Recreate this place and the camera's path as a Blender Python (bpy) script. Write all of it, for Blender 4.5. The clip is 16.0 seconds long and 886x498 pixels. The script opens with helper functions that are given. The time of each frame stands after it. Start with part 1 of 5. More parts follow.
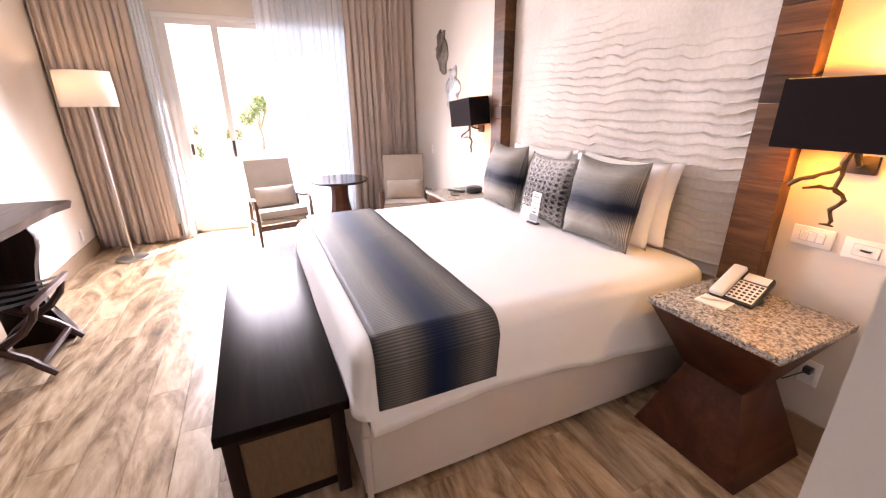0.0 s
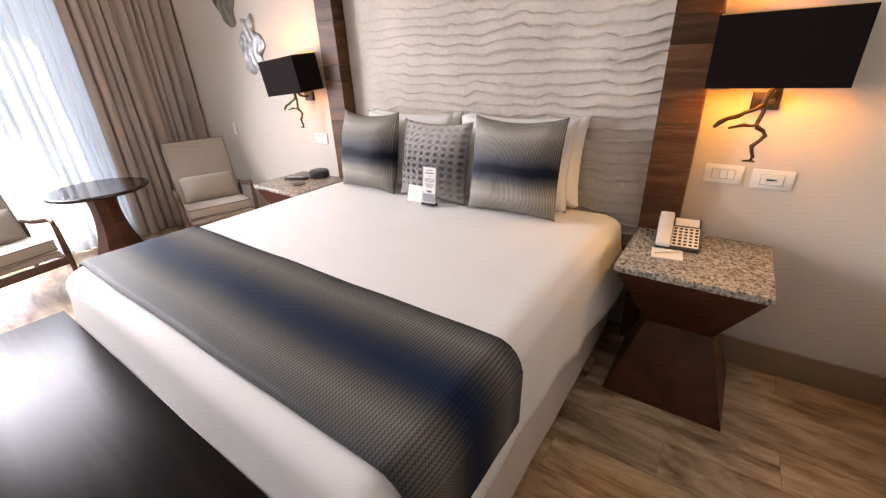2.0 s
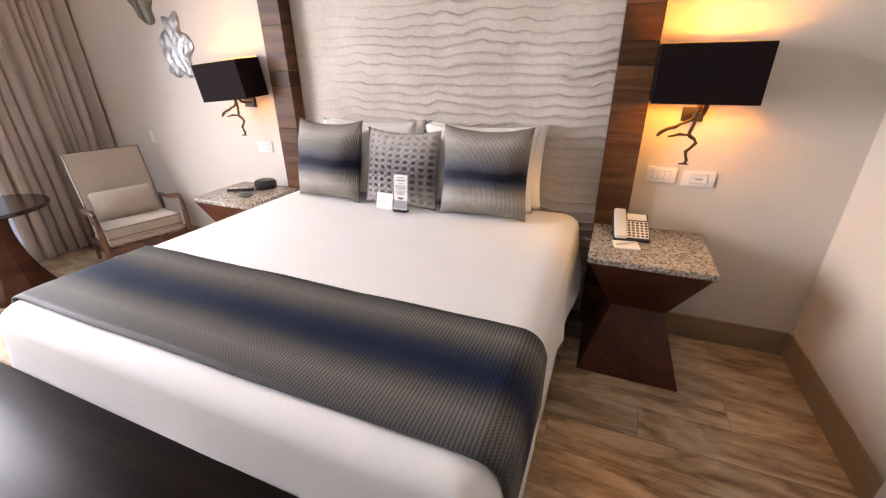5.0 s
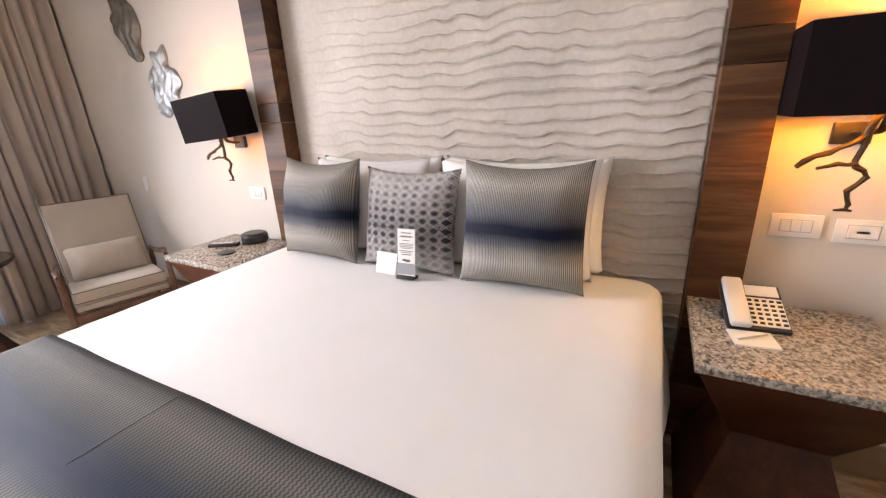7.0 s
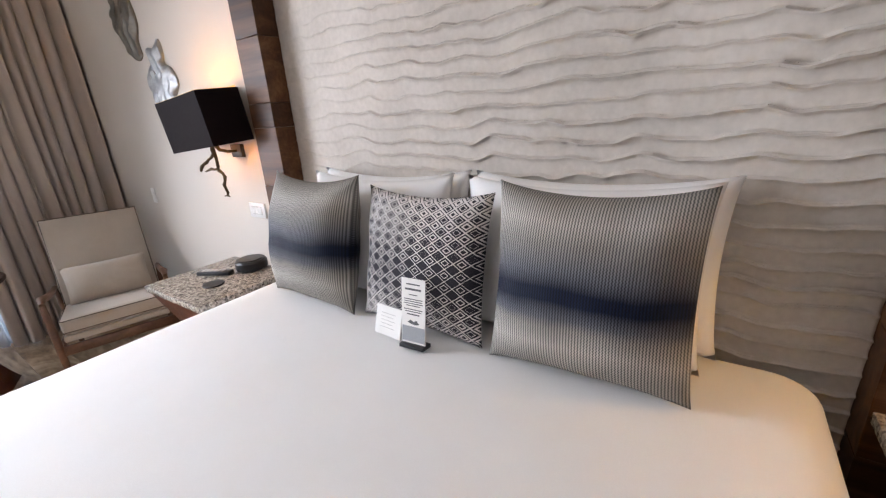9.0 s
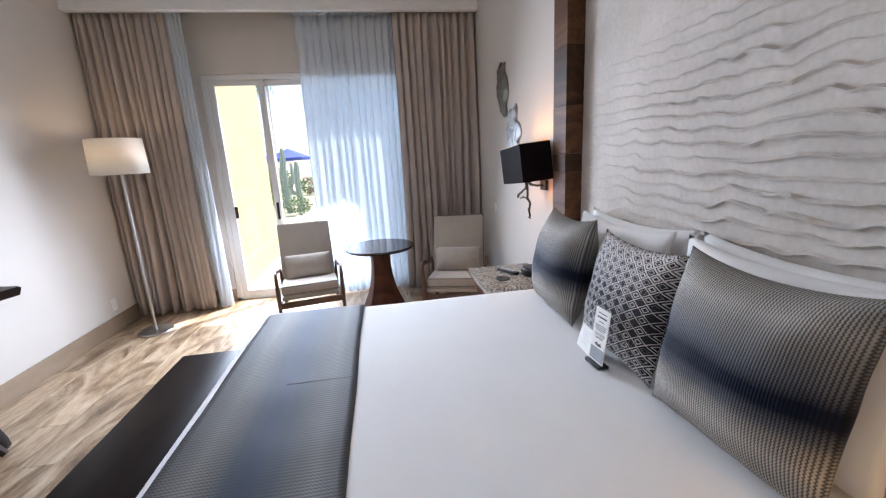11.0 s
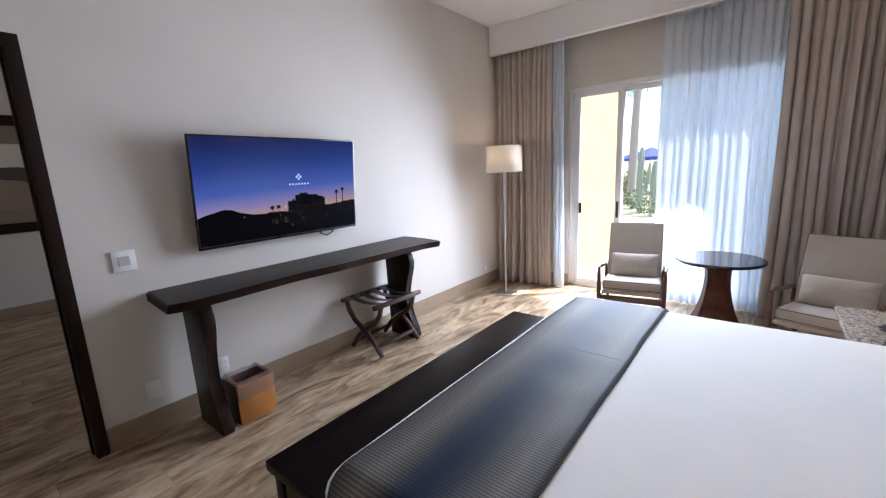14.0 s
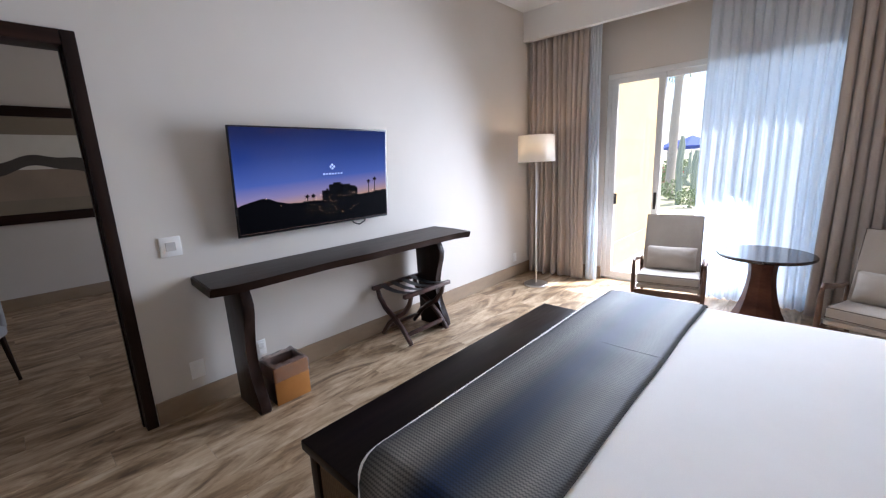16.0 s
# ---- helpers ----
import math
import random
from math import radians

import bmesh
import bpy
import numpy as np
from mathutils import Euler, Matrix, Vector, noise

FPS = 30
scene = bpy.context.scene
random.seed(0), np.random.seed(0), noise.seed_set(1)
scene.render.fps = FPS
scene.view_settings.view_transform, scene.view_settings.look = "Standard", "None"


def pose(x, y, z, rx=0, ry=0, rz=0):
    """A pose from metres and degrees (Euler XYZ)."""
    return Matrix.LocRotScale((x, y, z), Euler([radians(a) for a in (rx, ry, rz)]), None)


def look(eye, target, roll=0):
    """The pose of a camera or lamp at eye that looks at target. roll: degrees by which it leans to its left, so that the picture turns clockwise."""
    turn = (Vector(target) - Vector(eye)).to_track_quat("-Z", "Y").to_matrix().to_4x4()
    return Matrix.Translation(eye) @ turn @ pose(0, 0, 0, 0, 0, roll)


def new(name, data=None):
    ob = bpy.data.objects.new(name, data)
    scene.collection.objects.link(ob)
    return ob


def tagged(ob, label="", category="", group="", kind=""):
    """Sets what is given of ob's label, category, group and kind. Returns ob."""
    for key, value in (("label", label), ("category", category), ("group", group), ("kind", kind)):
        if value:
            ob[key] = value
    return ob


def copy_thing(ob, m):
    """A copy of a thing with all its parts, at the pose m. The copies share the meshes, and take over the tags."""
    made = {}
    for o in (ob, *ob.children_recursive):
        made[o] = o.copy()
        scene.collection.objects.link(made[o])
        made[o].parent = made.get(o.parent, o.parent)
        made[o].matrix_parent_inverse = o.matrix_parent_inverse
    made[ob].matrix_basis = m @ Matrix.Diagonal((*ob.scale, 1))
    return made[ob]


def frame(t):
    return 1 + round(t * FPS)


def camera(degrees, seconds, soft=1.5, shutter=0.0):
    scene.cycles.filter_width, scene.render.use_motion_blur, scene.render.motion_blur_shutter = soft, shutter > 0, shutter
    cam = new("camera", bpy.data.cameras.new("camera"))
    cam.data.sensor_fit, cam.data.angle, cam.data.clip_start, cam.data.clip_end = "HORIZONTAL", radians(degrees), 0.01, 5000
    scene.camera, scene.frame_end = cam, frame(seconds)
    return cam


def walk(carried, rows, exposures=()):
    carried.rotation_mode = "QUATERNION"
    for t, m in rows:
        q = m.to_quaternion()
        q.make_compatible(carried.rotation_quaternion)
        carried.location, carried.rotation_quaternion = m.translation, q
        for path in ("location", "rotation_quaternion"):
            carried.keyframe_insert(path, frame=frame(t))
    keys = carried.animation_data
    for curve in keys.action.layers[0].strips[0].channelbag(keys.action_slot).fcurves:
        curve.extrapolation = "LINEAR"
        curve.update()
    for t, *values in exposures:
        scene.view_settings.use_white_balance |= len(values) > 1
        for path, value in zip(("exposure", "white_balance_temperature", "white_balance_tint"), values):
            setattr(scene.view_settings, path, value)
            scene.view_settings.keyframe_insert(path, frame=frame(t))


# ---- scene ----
cam = camera(95.4, 16.0, soft=1.25)
PATH = [
    (0, (0.368, 0.531, 1.556), (1.154, 2.241, 0.88), -0.4),
    (0.5, (0.319, 0.763, 1.559), (1.336, 2.327, 0.836), -0.9),
    (1, (0.268, 0.976, 1.534), (1.459, 2.389, 0.769), -1.4),
    (1.5, (0.296, 1.179, 1.496), (1.637, 2.435, 0.706), -1.9),
    (2, (0.28, 1.373, 1.516), (1.752, 2.44, 0.681), -2.5),
    (2.5, (0.162, 1.517, 1.535), (1.741, 2.4, 0.683), -2.1),
    (3, (0.085, 1.61, 1.555), (1.71, 2.372, 0.673), -2.3),
    (5.3, (0.045, 1.664, 1.549), (1.731, 2.364, 0.731), -0.6),
    (5.5, (0.1, 1.675, 1.543), (1.785, 2.41, 0.757), -0.8),
    (6, (0.283, 1.69, 1.491), (1.964, 2.497, 0.767), -1.1),
    (6.5, (0.453, 1.695, 1.422), (2.121, 2.571, 0.753), -1.8),
    (7, (0.713, 1.856, 1.448), (2.385, 2.744, 0.803), -2.8),
    (7.5, (1.042, 2.049, 1.417), (2.722, 2.926, 0.777), -3.4),
    (8, (1.284, 2.175, 1.384), (2.96, 3.049, 0.731), -3.6),
    (8.2, (1.325, 2.188, 1.376), (2.988, 3.079, 0.715), -3.9),
    (10.3, (1.136, 1.664, 1.571), (2.01, 3.391, 1.068), -3.7),
    (10.5, (1.187, 1.618, 1.566), (1.862, 3.437, 1.083), -4.1),
    (11, (1.339, 1.472, 1.569), (1.63, 3.398, 1.118), -3.1),
    (11.5, (1.456, 1.354, 1.579), (1.388, 3.302, 1.132), -2.3),
    (12, (1.42, 1.259, 1.591), (1.003, 3.166, 1.155), -1.8),
    (12.5, (1.439, 1.24, 1.597), (0.736, 3.061, 1.163), -1.7),
    (13, (1.549, 1.237, 1.601), (0.609, 2.952, 1.182), -1.9),
    (13.5, (1.577, 1.208, 1.601), (0.475, 2.828, 1.202), -2.2),
    (14, (1.591, 1.196, 1.591), (0.36, 2.726, 1.216), -2.6),
    (14.5, (1.602, 1.197, 1.603), (0.308, 2.677, 1.237), -2.7),
    (15, (1.604, 1.198, 1.595), (0.279, 2.651, 1.23), -2.8),
    (15.5, (1.596, 1.194, 1.592), (0.259, 2.632, 1.21), -2.8),
    (16, (1.583, 1.187, 1.595), (0.248, 2.616, 1.177), -2.6),
]
# seconds, stops, kelvin, tint
EXPOSURES = [(0, 2.34, 7400, 37), (1, 1.78, 7250, 28), (2.5, 1.74, 7250, 26), (6, 1.82, 7250, 27), (8, 1.72, 6950, 23), (10.5, 1.26, 6100, 19), (12.5, 1.30, 5980, 20), (16, 1.42, 5980, 20)]
walk(cam, [(t, look(eye, target, roll)) for t, eye, target, roll in PATH],
     exposures=EXPOSURES)

# ---- the plan, in metres ----
WX, TX, YS, WY, CEIL = 2.545, -1.413, 0.545, 6.40, 3.41   # bed wall, television wall, near wall, window wall, ceiling
PANEL_X, COL_X = 2.575, 2.465
DOOR_X0, DOOR_X1, DOOR_H = -0.43, 1.80, 2.54
HALL_X, FAR_X = 0.90, -5.75

# ---- daylight ----
world = bpy.data.worlds.new("sky")
scene.world = world
world.use_nodes = True
wn = world.node_tree
sky = wn.nodes.new("ShaderNodeTexSky")
sky.sky_type, sky.sun_disc = "NISHITA", False
sky.sun_elevation, sky.sun_rotation = radians(62), radians(48)
wn.links.new(sky.outputs[0], wn.nodes["Background"].inputs[0])
wn.nodes["Background"].inputs[1].default_value = 0.15
sun = new("sun", bpy.data.lights.new("sun", "SUN"))
sun.data.energy, sun.data.angle, sun.data.color = 5.0, radians(0.5), (1.0, 0.95, 0.86)
sun.matrix_world = look((0.65 + 2 * math.sin(radians(48)), 6.4 + 2 * math.cos(radians(48)), 2 + 2 * math.tan(radians(62))), (0.65, 6.4, 2))
day = new("window_daylight", bpy.data.lights.new("window_daylight", "AREA"))
day.data.shape, day.data.size, day.data.size_y, day.data.energy, day.data.color = "RECTANGLE", 1.5, 2.4, 68, (0.78, 0.90, 1.0)
day.matrix_world = look((0.33, 6.15, 1.36), (0.50, 0.0, -1.0))
day.data.spread = radians(140)
glass_day = new("glass_daylight", bpy.data.lights.new("glass_daylight", "AREA"))
glass_day.data.shape, glass_day.data.size, glass_day.data.size_y, glass_day.data.energy, glass_day.data.color = "RECTANGLE", 2.2, 2.4, 6, (0.62, 0.82, 1.0)
glass_day.matrix_world = look((0.68, 6.36, 1.27), (0.68, 0.0, 1.0))


# added fill lamp that brightens the far room, set in an assumed opening
far_fill = new("far_room_fill", bpy.data.lights.new("far_room_fill", "AREA"))
far_fill.data.shape, far_fill.data.size, far_fill.data.size_y, far_fill.data.energy, far_fill.data.color = "RECTANGLE", 2.5, 2.4, 12, (0.86, 0.93, 1.0)
far_fill.matrix_world = look((-3.7, 6.38, 1.3), (-3.7, 0.0, 0.2))


# ---- materials ----
def graph(name):
    m = bpy.data.materials.new(name)
    m.use_nodes = True
    return m, m.node_tree, m.node_tree.nodes["Principled BSDF"]


def node(nt, kind, **values):
    n = nt.nodes.new("ShaderNode" + kind)
    for k, v in values.items():
        if k == "op":
            n.operation = v
        else:
            n.inputs[int(k[1:])].default_value = v
    return n


def m2(nt, op, a, b=0.0):
    n = nt.nodes.new("ShaderNodeMath")
    n.operation = op
    for k, v in enumerate((a, b)):
        if isinstance(v, (int, float)):
            n.inputs[k].default_value = v
        else:
            nt.links.new(v, n.inputs[k])
    return n.outputs[0]


def ramp(nt, fac, stops):
    n = nt.nodes.new("ShaderNodeValToRGB")
    while len(n.color_ramp.elements) < len(stops):
        n.color_ramp.elements.new(0.5)
    for e, (p, c) in zip(n.color_ramp.elements, stops):
        e.position, e.color = p, (*c, 1)
    nt.links.new(fac, n.inputs[0])
    return n.outputs[0]


def coords(nt, scale=(1, 1, 1), kind="Object", shift=False):
    t = nt.nodes.new("ShaderNodeTexCoord")
    mp = nt.nodes.new("ShaderNodeMapping")
    mp.inputs["Scale"].default_value = scale
    nt.links.new(t.outputs[kind], mp.inputs["Vector"])
    if shift:
        info = nt.nodes.new("ShaderNodeObjectInfo")
        v = nt.nodes.new("ShaderNodeCombineXYZ")
        for k, f in enumerate((17.0, 31.0, 7.0)):
            nt.links.new(m2(nt, "MULTIPLY", info.outputs["Random"], f), v.inputs[k])
        nt.links.new(v.outputs[0], mp.inputs["Location"])
    return mp.outputs[0]


def noise_tex(nt, vec, scale, detail=4.0, rough=0.55, warp=0.0):
    n = nt.nodes.new("ShaderNodeTexNoise")
    n.inputs["Scale"].default_value, n.inputs["Detail"].default_value = scale, detail
    n.inputs["Roughness"].default_value, n.inputs["Distortion"].default_value = rough, warp
    nt.links.new(vec, n.inputs["Vector"])
    return n.outputs["Fac"]


def bump(nt, p, height, strength, dist=0.01):
    b = nt.nodes.new("ShaderNodeBump")
    b.inputs["Strength"].default_value, b.inputs["Distance"].default_value = strength, dist
    nt.links.new(height, b.inputs["Height"])
    nt.links.new(b.outputs[0], p.inputs["Normal"])


def surface(name, c1, c2, scale=6.0, rough=0.6, relief=0.2, fine=120.0, stretch=(1, 1, 1), metal=0.0, shift=False, spread=0.25, coat=0.0):
    """A plain surface: two tones that drift into one another, fine grain as relief and in the gloss."""
    m, nt, p = graph(name)
    v = coords(nt, stretch, shift=shift)
    big, small = noise_tex(nt, v, scale, 5), noise_tex(nt, v, fine, 3)
    both = m2(nt, "ADD", m2(nt, "MULTIPLY", big, 0.7), m2(nt, "MULTIPLY", small, 0.3))
    nt.links.new(ramp(nt, both, [(0.5 - spread, c1), (0.5 + spread, c2)]), p.inputs["Base Color"])
    nt.links.new(m2(nt, "ADD", m2(nt, "MULTIPLY", big, 0.2), rough - 0.1), p.inputs["Roughness"])
    p.inputs["Metallic"].default_value = metal
    p.inputs["Coat Weight"].default_value = coat
    bump(nt, p, both, relief, 0.004)
    return m


def wood(name, dark, mid, light, scale=1.0, rough=0.35, axis="z", relief=0.1, coat=0.0, vary=0.3):
    """Long grain along one axis, shifted from piece to piece."""
    m, nt, p = graph(name)
    st = {"x": (0.6, 9, 9), "y": (9, 0.6, 9), "z": (9, 9, 0.6)}[axis]
    v = coords(nt, tuple(s * scale for s in st), shift=True)
    flow, fine = noise_tex(nt, v, 1.0, 6, 0.6, 1.2), noise_tex(nt, v, 9.0, 4, 0.6, 0.3)
    both = m2(nt, "ADD", m2(nt, "MULTIPLY", flow, 0.75), m2(nt, "MULTIPLY", fine, 0.25))
    col = ramp(nt, both, [(0.32, dark), (0.5, mid), (0.68, light)])
    info = nt.nodes.new("ShaderNodeObjectInfo")
    hs = nt.nodes.new("ShaderNodeHueSaturation")
    nt.links.new(col, hs.inputs["Color"])
    nt.links.new(m2(nt, "ADD", m2(nt, "MULTIPLY", info.outputs["Random"], vary), 1.0 - vary / 2), hs.inputs["Value"])
    nt.links.new(hs.outputs[0], p.inputs["Base Color"])
    nt.links.new(m2(nt, "ADD", m2(nt, "MULTIPLY", fine, 0.2), rough - 0.1), p.inputs["Roughness"])
    p.inputs["Coat Weight"].default_value = coat
    bump(nt, p, both, relief, 0.003)
    return m


def glow(name, colour, strength):
    m, nt, p = graph(name)
    p.inputs["Base Color"].default_value = (*colour, 1)
    p.inputs["Emission Color"].default_value = (*colour, 1)
    p.inputs["Emission Strength"].default_value = strength
    return m


def cloth(name, c1, c2, weave=900.0, rough=0.9, sheen=0.3, folds=0.0):
    m, nt, p = graph(name)
    v = coords(nt)
    w = nt.nodes.new("ShaderNodeTexVoronoi")
    w.inputs["Scale"].default_value = weave / 3
    nt.links.new(v, w.inputs["Vector"])
    big = noise_tex(nt, v, 5.0, 4)
    both = m2(nt, "ADD", m2(nt, "MULTIPLY", big, 0.6), m2(nt, "MULTIPLY", w.outputs["Distance"], 0.5))
    nt.links.new(ramp(nt, both, [(0.3, c1), (0.75, c2)]), p.inputs["Base Color"])
    p.inputs["Roughness"].default_value, p.inputs["Sheen Weight"].default_value = rough, sheen
    rise = m2(nt, "ADD", m2(nt, "MULTIPLY", w.outputs["Distance"], 0.15), m2(nt, "MULTIPLY", noise_tex(nt, v, 7.0, 3, 0.5, 1.0), folds))
    bump(nt, p, rise, 0.6, 0.004)
    return m


def dyed(name, ribs, along, across, edge, mid, half, core, gap, middle=0.5, stitches=60):
    """Ribbed cloth, dyed from grey at the rims to a navy band in the middle. along: the axis of the dye; across: the axis that the ribs repeat on."""
    m, nt, p = graph(name)
    uv = nt.nodes.new("ShaderNodeTexCoord")
    sep = nt.nodes.new("ShaderNodeSeparateXYZ")
    nt.links.new(uv.outputs["UV"], sep.inputs[0])
    cloud = noise_tex(nt, uv.outputs["UV"], 3.0, 4)
    pos = m2(nt, "ADD", sep.outputs[along], m2(nt, "MULTIPLY", m2(nt, "SUBTRACT", cloud, 0.5), 0.07))
    dye = ramp(nt, pos, [(0.0, edge), (0.10, tuple(0.7 * c for c in mid)), (0.20, mid), (0.30, tuple(0.62 * c for c in mid)), (middle - 0.11, half), (middle - 0.03, core), (middle + 0.03, core), (middle + 0.12, half), (0.74, tuple(0.62 * c for c in mid)), (0.84, mid), (1.0, edge)])
    stitch = m2(nt, "MULTIPLY", m2(nt, "SINE", m2(nt, "MULTIPLY", sep.outputs[along], stitches * 2 * math.pi)), 0.75)
    wave = m2(nt, "SINE", m2(nt, "ADD", m2(nt, "MULTIPLY", sep.outputs[across], ribs * 2 * math.pi), stitch))
    lift = m2(nt, "ADD", m2(nt, "MULTIPLY", wave, 0.5), 0.5)
    mix = nt.nodes.new("ShaderNodeMix")
    mix.data_type = "RGBA"
    nt.links.new(m2(nt, "POWER", lift, 0.7), mix.inputs[0])
    dark = nt.nodes.new("ShaderNodeMix")
    dark.data_type, dark.blend_type = "RGBA", "MULTIPLY"
    dark.inputs[0].default_value = 1.0
    nt.links.new(dye, dark.inputs[6])
    dark.inputs[7].default_value = (*gap, 1)
    nt.links.new(dark.outputs[2], mix.inputs[6])
    nt.links.new(dye, mix.inputs[7])
    nt.links.new(mix.outputs[2], p.inputs["Base Color"])
    p.inputs["Roughness"].default_value = 0.62
    p.inputs["Specular IOR Level"].default_value = 0.22
    bump(nt, p, noise_tex(nt, uv.outputs["UV"], 400, 2), 0.2, 0.002)
    return m


def diamond_weave(name):
    """Nested woven diamonds; their fill changes from band to band."""
    m, nt, p = graph(name)
    uv = nt.nodes.new("ShaderNodeTexCoord")
    sep = nt.nodes.new("ShaderNodeSeparateXYZ")
    nt.links.new(uv.outputs["UV"], sep.inputs[0])
    u, v = m2(nt, "MULTIPLY", sep.outputs[0], 9.5), m2(nt, "MULTIPLY", sep.outputs[1], 12.0)
    du = m2(nt, "ABSOLUTE", m2(nt, "SUBTRACT", m2(nt, "FRACT", u), 0.5))
    dv = m2(nt, "ABSOLUTE", m2(nt, "SUBTRACT", m2(nt, "FRACT", v), 0.5))
    d = m2(nt, "ADD", du, dv)
    wide = m2(nt, "ADD", m2(nt, "MULTIPLY", m2(nt, "ABSOLUTE", m2(nt, "SUBTRACT", sep.outputs[1], 0.43)), 0.12), 0.030)

    def line(at, less=0.0):
        return m2(nt, "LESS_THAN", m2(nt, "ABSOLUTE", m2(nt, "SUBTRACT", d, at)), m2(nt, "SUBTRACT", wide, less))

    pick = m2(nt, "MAXIMUM", line(0.76, 0.044), m2(nt, "MAXIMUM", line(0.24), line(0.50)))
    thread = noise_tex(nt, coords(nt), 600, 2)
    fac = m2(nt, "ADD", m2(nt, "MULTIPLY", pick, 0.8), m2(nt, "MULTIPLY", thread, 0.2))
    nt.links.new(ramp(nt, fac, [(0.1, (0.014, 0.012, 0.018)), (0.85, (0.66, 0.62, 0.585))]), p.inputs["Base Color"])
    p.inputs["Roughness"].default_value = 0.85
    bump(nt, p, fac, 0.4, 0.002)
    return m


def sheer_cloth(name):
    m, nt, p = graph(name)
    out = nt.nodes["Material Output"]
    tr, tl, df = nt.nodes.new("ShaderNodeBsdfTransparent"), nt.nodes.new("ShaderNodeBsdfTranslucent"), nt.nodes.new("ShaderNodeBsdfDiffuse")
    tl.inputs[0].default_value, df.inputs[0].default_value = (0.80, 0.89, 0.96, 1), (0.86, 0.87, 0.88, 1)
    tr.inputs[0].default_value = (0.95, 0.97, 1.0, 1)
    a, b = nt.nodes.new("ShaderNodeMixShader"), nt.nodes.new("ShaderNodeMixShader")
    a.inputs[0].default_value = 0.58
    nt.links.new(tl.outputs[0], a.inputs[1]), nt.links.new(df.outputs[0], a.inputs[2])
    thread = noise_tex(nt, coords(nt, (60, 60, 4)), 5.0, 3)
    nt.links.new(m2(nt, "ADD", m2(nt, "MULTIPLY", thread, 0.16), 0.78), b.inputs[0])
    nt.links.new(tr.outputs[0], b.inputs[1]), nt.links.new(a.outputs[0], b.inputs[2])
    nt.links.new(b.outputs[0], out.inputs[0])
    return m


def shade_cloth(name, colour, through_amount):
    m, nt, p = graph(name)
    out = nt.nodes["Material Output"]
    tl, df, mx = nt.nodes.new("ShaderNodeBsdfTranslucent"), nt.nodes.new("ShaderNodeBsdfDiffuse"), nt.nodes.new("ShaderNodeMixShader")
    tl.inputs[0].default_value = df.inputs[0].default_value = (*colour, 1)
    mx.inputs[0].default_value = 1 - through_amount
    nt.links.new(tl.outputs[0], mx.inputs[1]), nt.links.new(df.outputs[0], mx.inputs[2])
    nt.links.new(mx.outputs[0], out.inputs[0])
    return m


def glass(name):
    m, nt, p = graph(name)
    out = nt.nodes["Material Output"]
    tr, gl, mx, fr = nt.nodes.new("ShaderNodeBsdfTransparent"), nt.nodes.new("ShaderNodeBsdfGlossy"), nt.nodes.new("ShaderNodeMixShader"), nt.nodes.new("ShaderNodeFresnel")
    gl.inputs["Roughness"].default_value = 0.02
    nt.links.new(fr.outputs[0], mx.inputs[0])
    nt.links.new(tr.outputs[0], mx.inputs[1]), nt.links.new(gl.outputs[0], mx.inputs[2])
    nt.links.new(mx.outputs[0], out.inputs[0])
    return m


def granite(name):
    m, nt, p = graph(name)
    v = coords(nt)
    vo = nt.nodes.new("ShaderNodeTexVoronoi")
    vo.inputs["Scale"].default_value = 120
    nt.links.new(v, vo.inputs["Vector"])
    n1, n2 = noise_tex(nt, v, 62, 5, 0.7), noise_tex(nt, v, 180, 3, 0.6)
    sep = nt.nodes.new("ShaderNodeSeparateColor")
    nt.links.new(vo.outputs["Color"], sep.inputs[0])
    f = m2(nt, "ADD", m2(nt, "MULTIPLY", n1, 0.6), m2(nt, "ADD", m2(nt, "MULTIPLY", n2, 0.2), m2(nt, "MULTIPLY", sep.outputs[0], 0.2)))
    nt.links.new(ramp(nt, f, [(0.34, (0.06, 0.055, 0.05)), (0.44, (0.20, 0.175, 0.15)), (0.52, (0.36, 0.32, 0.27)), (0.66, (0.56, 0.51, 0.44))]), p.inputs["Base Color"])
    p.inputs["Roughness"].default_value = 0.22
    return m


def plank_tile(name):
    """Wood-look porcelain: flowing brown veins on taupe."""
    m, nt, p = graph(name)
    v = coords(nt, (2.8, 0.75, 1), shift=True)
    flow, fine = noise_tex(nt, v, 1.25, 5, 0.58, 2.9), noise_tex(nt, v, 9, 5, 0.65, 0.6)
    f = m2(nt, "ADD", m2(nt, "MULTIPLY", flow, 0.7), m2(nt, "MULTIPLY", fine, 0.3))
    col = ramp(nt, f, [(0.34, (0.095, 0.053, 0.026)), (0.43, (0.25, 0.158, 0.085)), (0.53, (0.43, 0.305, 0.19)), (0.66, (0.60, 0.47, 0.33))])
    info = nt.nodes.new("ShaderNodeObjectInfo")
    hs = nt.nodes.new("ShaderNodeHueSaturation")
    nt.links.new(col, hs.inputs["Color"])
    nt.links.new(m2(nt, "ADD", m2(nt, "MULTIPLY", info.outputs["Random"], 0.22), 0.88), hs.inputs["Value"])
    nt.links.new(hs.outputs[0], p.inputs["Base Color"])
    nt.links.new(m2(nt, "ADD", m2(nt, "MULTIPLY", fine, 0.25), 0.28), p.inputs["Roughness"])
    bump(nt, p, f, 0.06, 0.003)
    return m


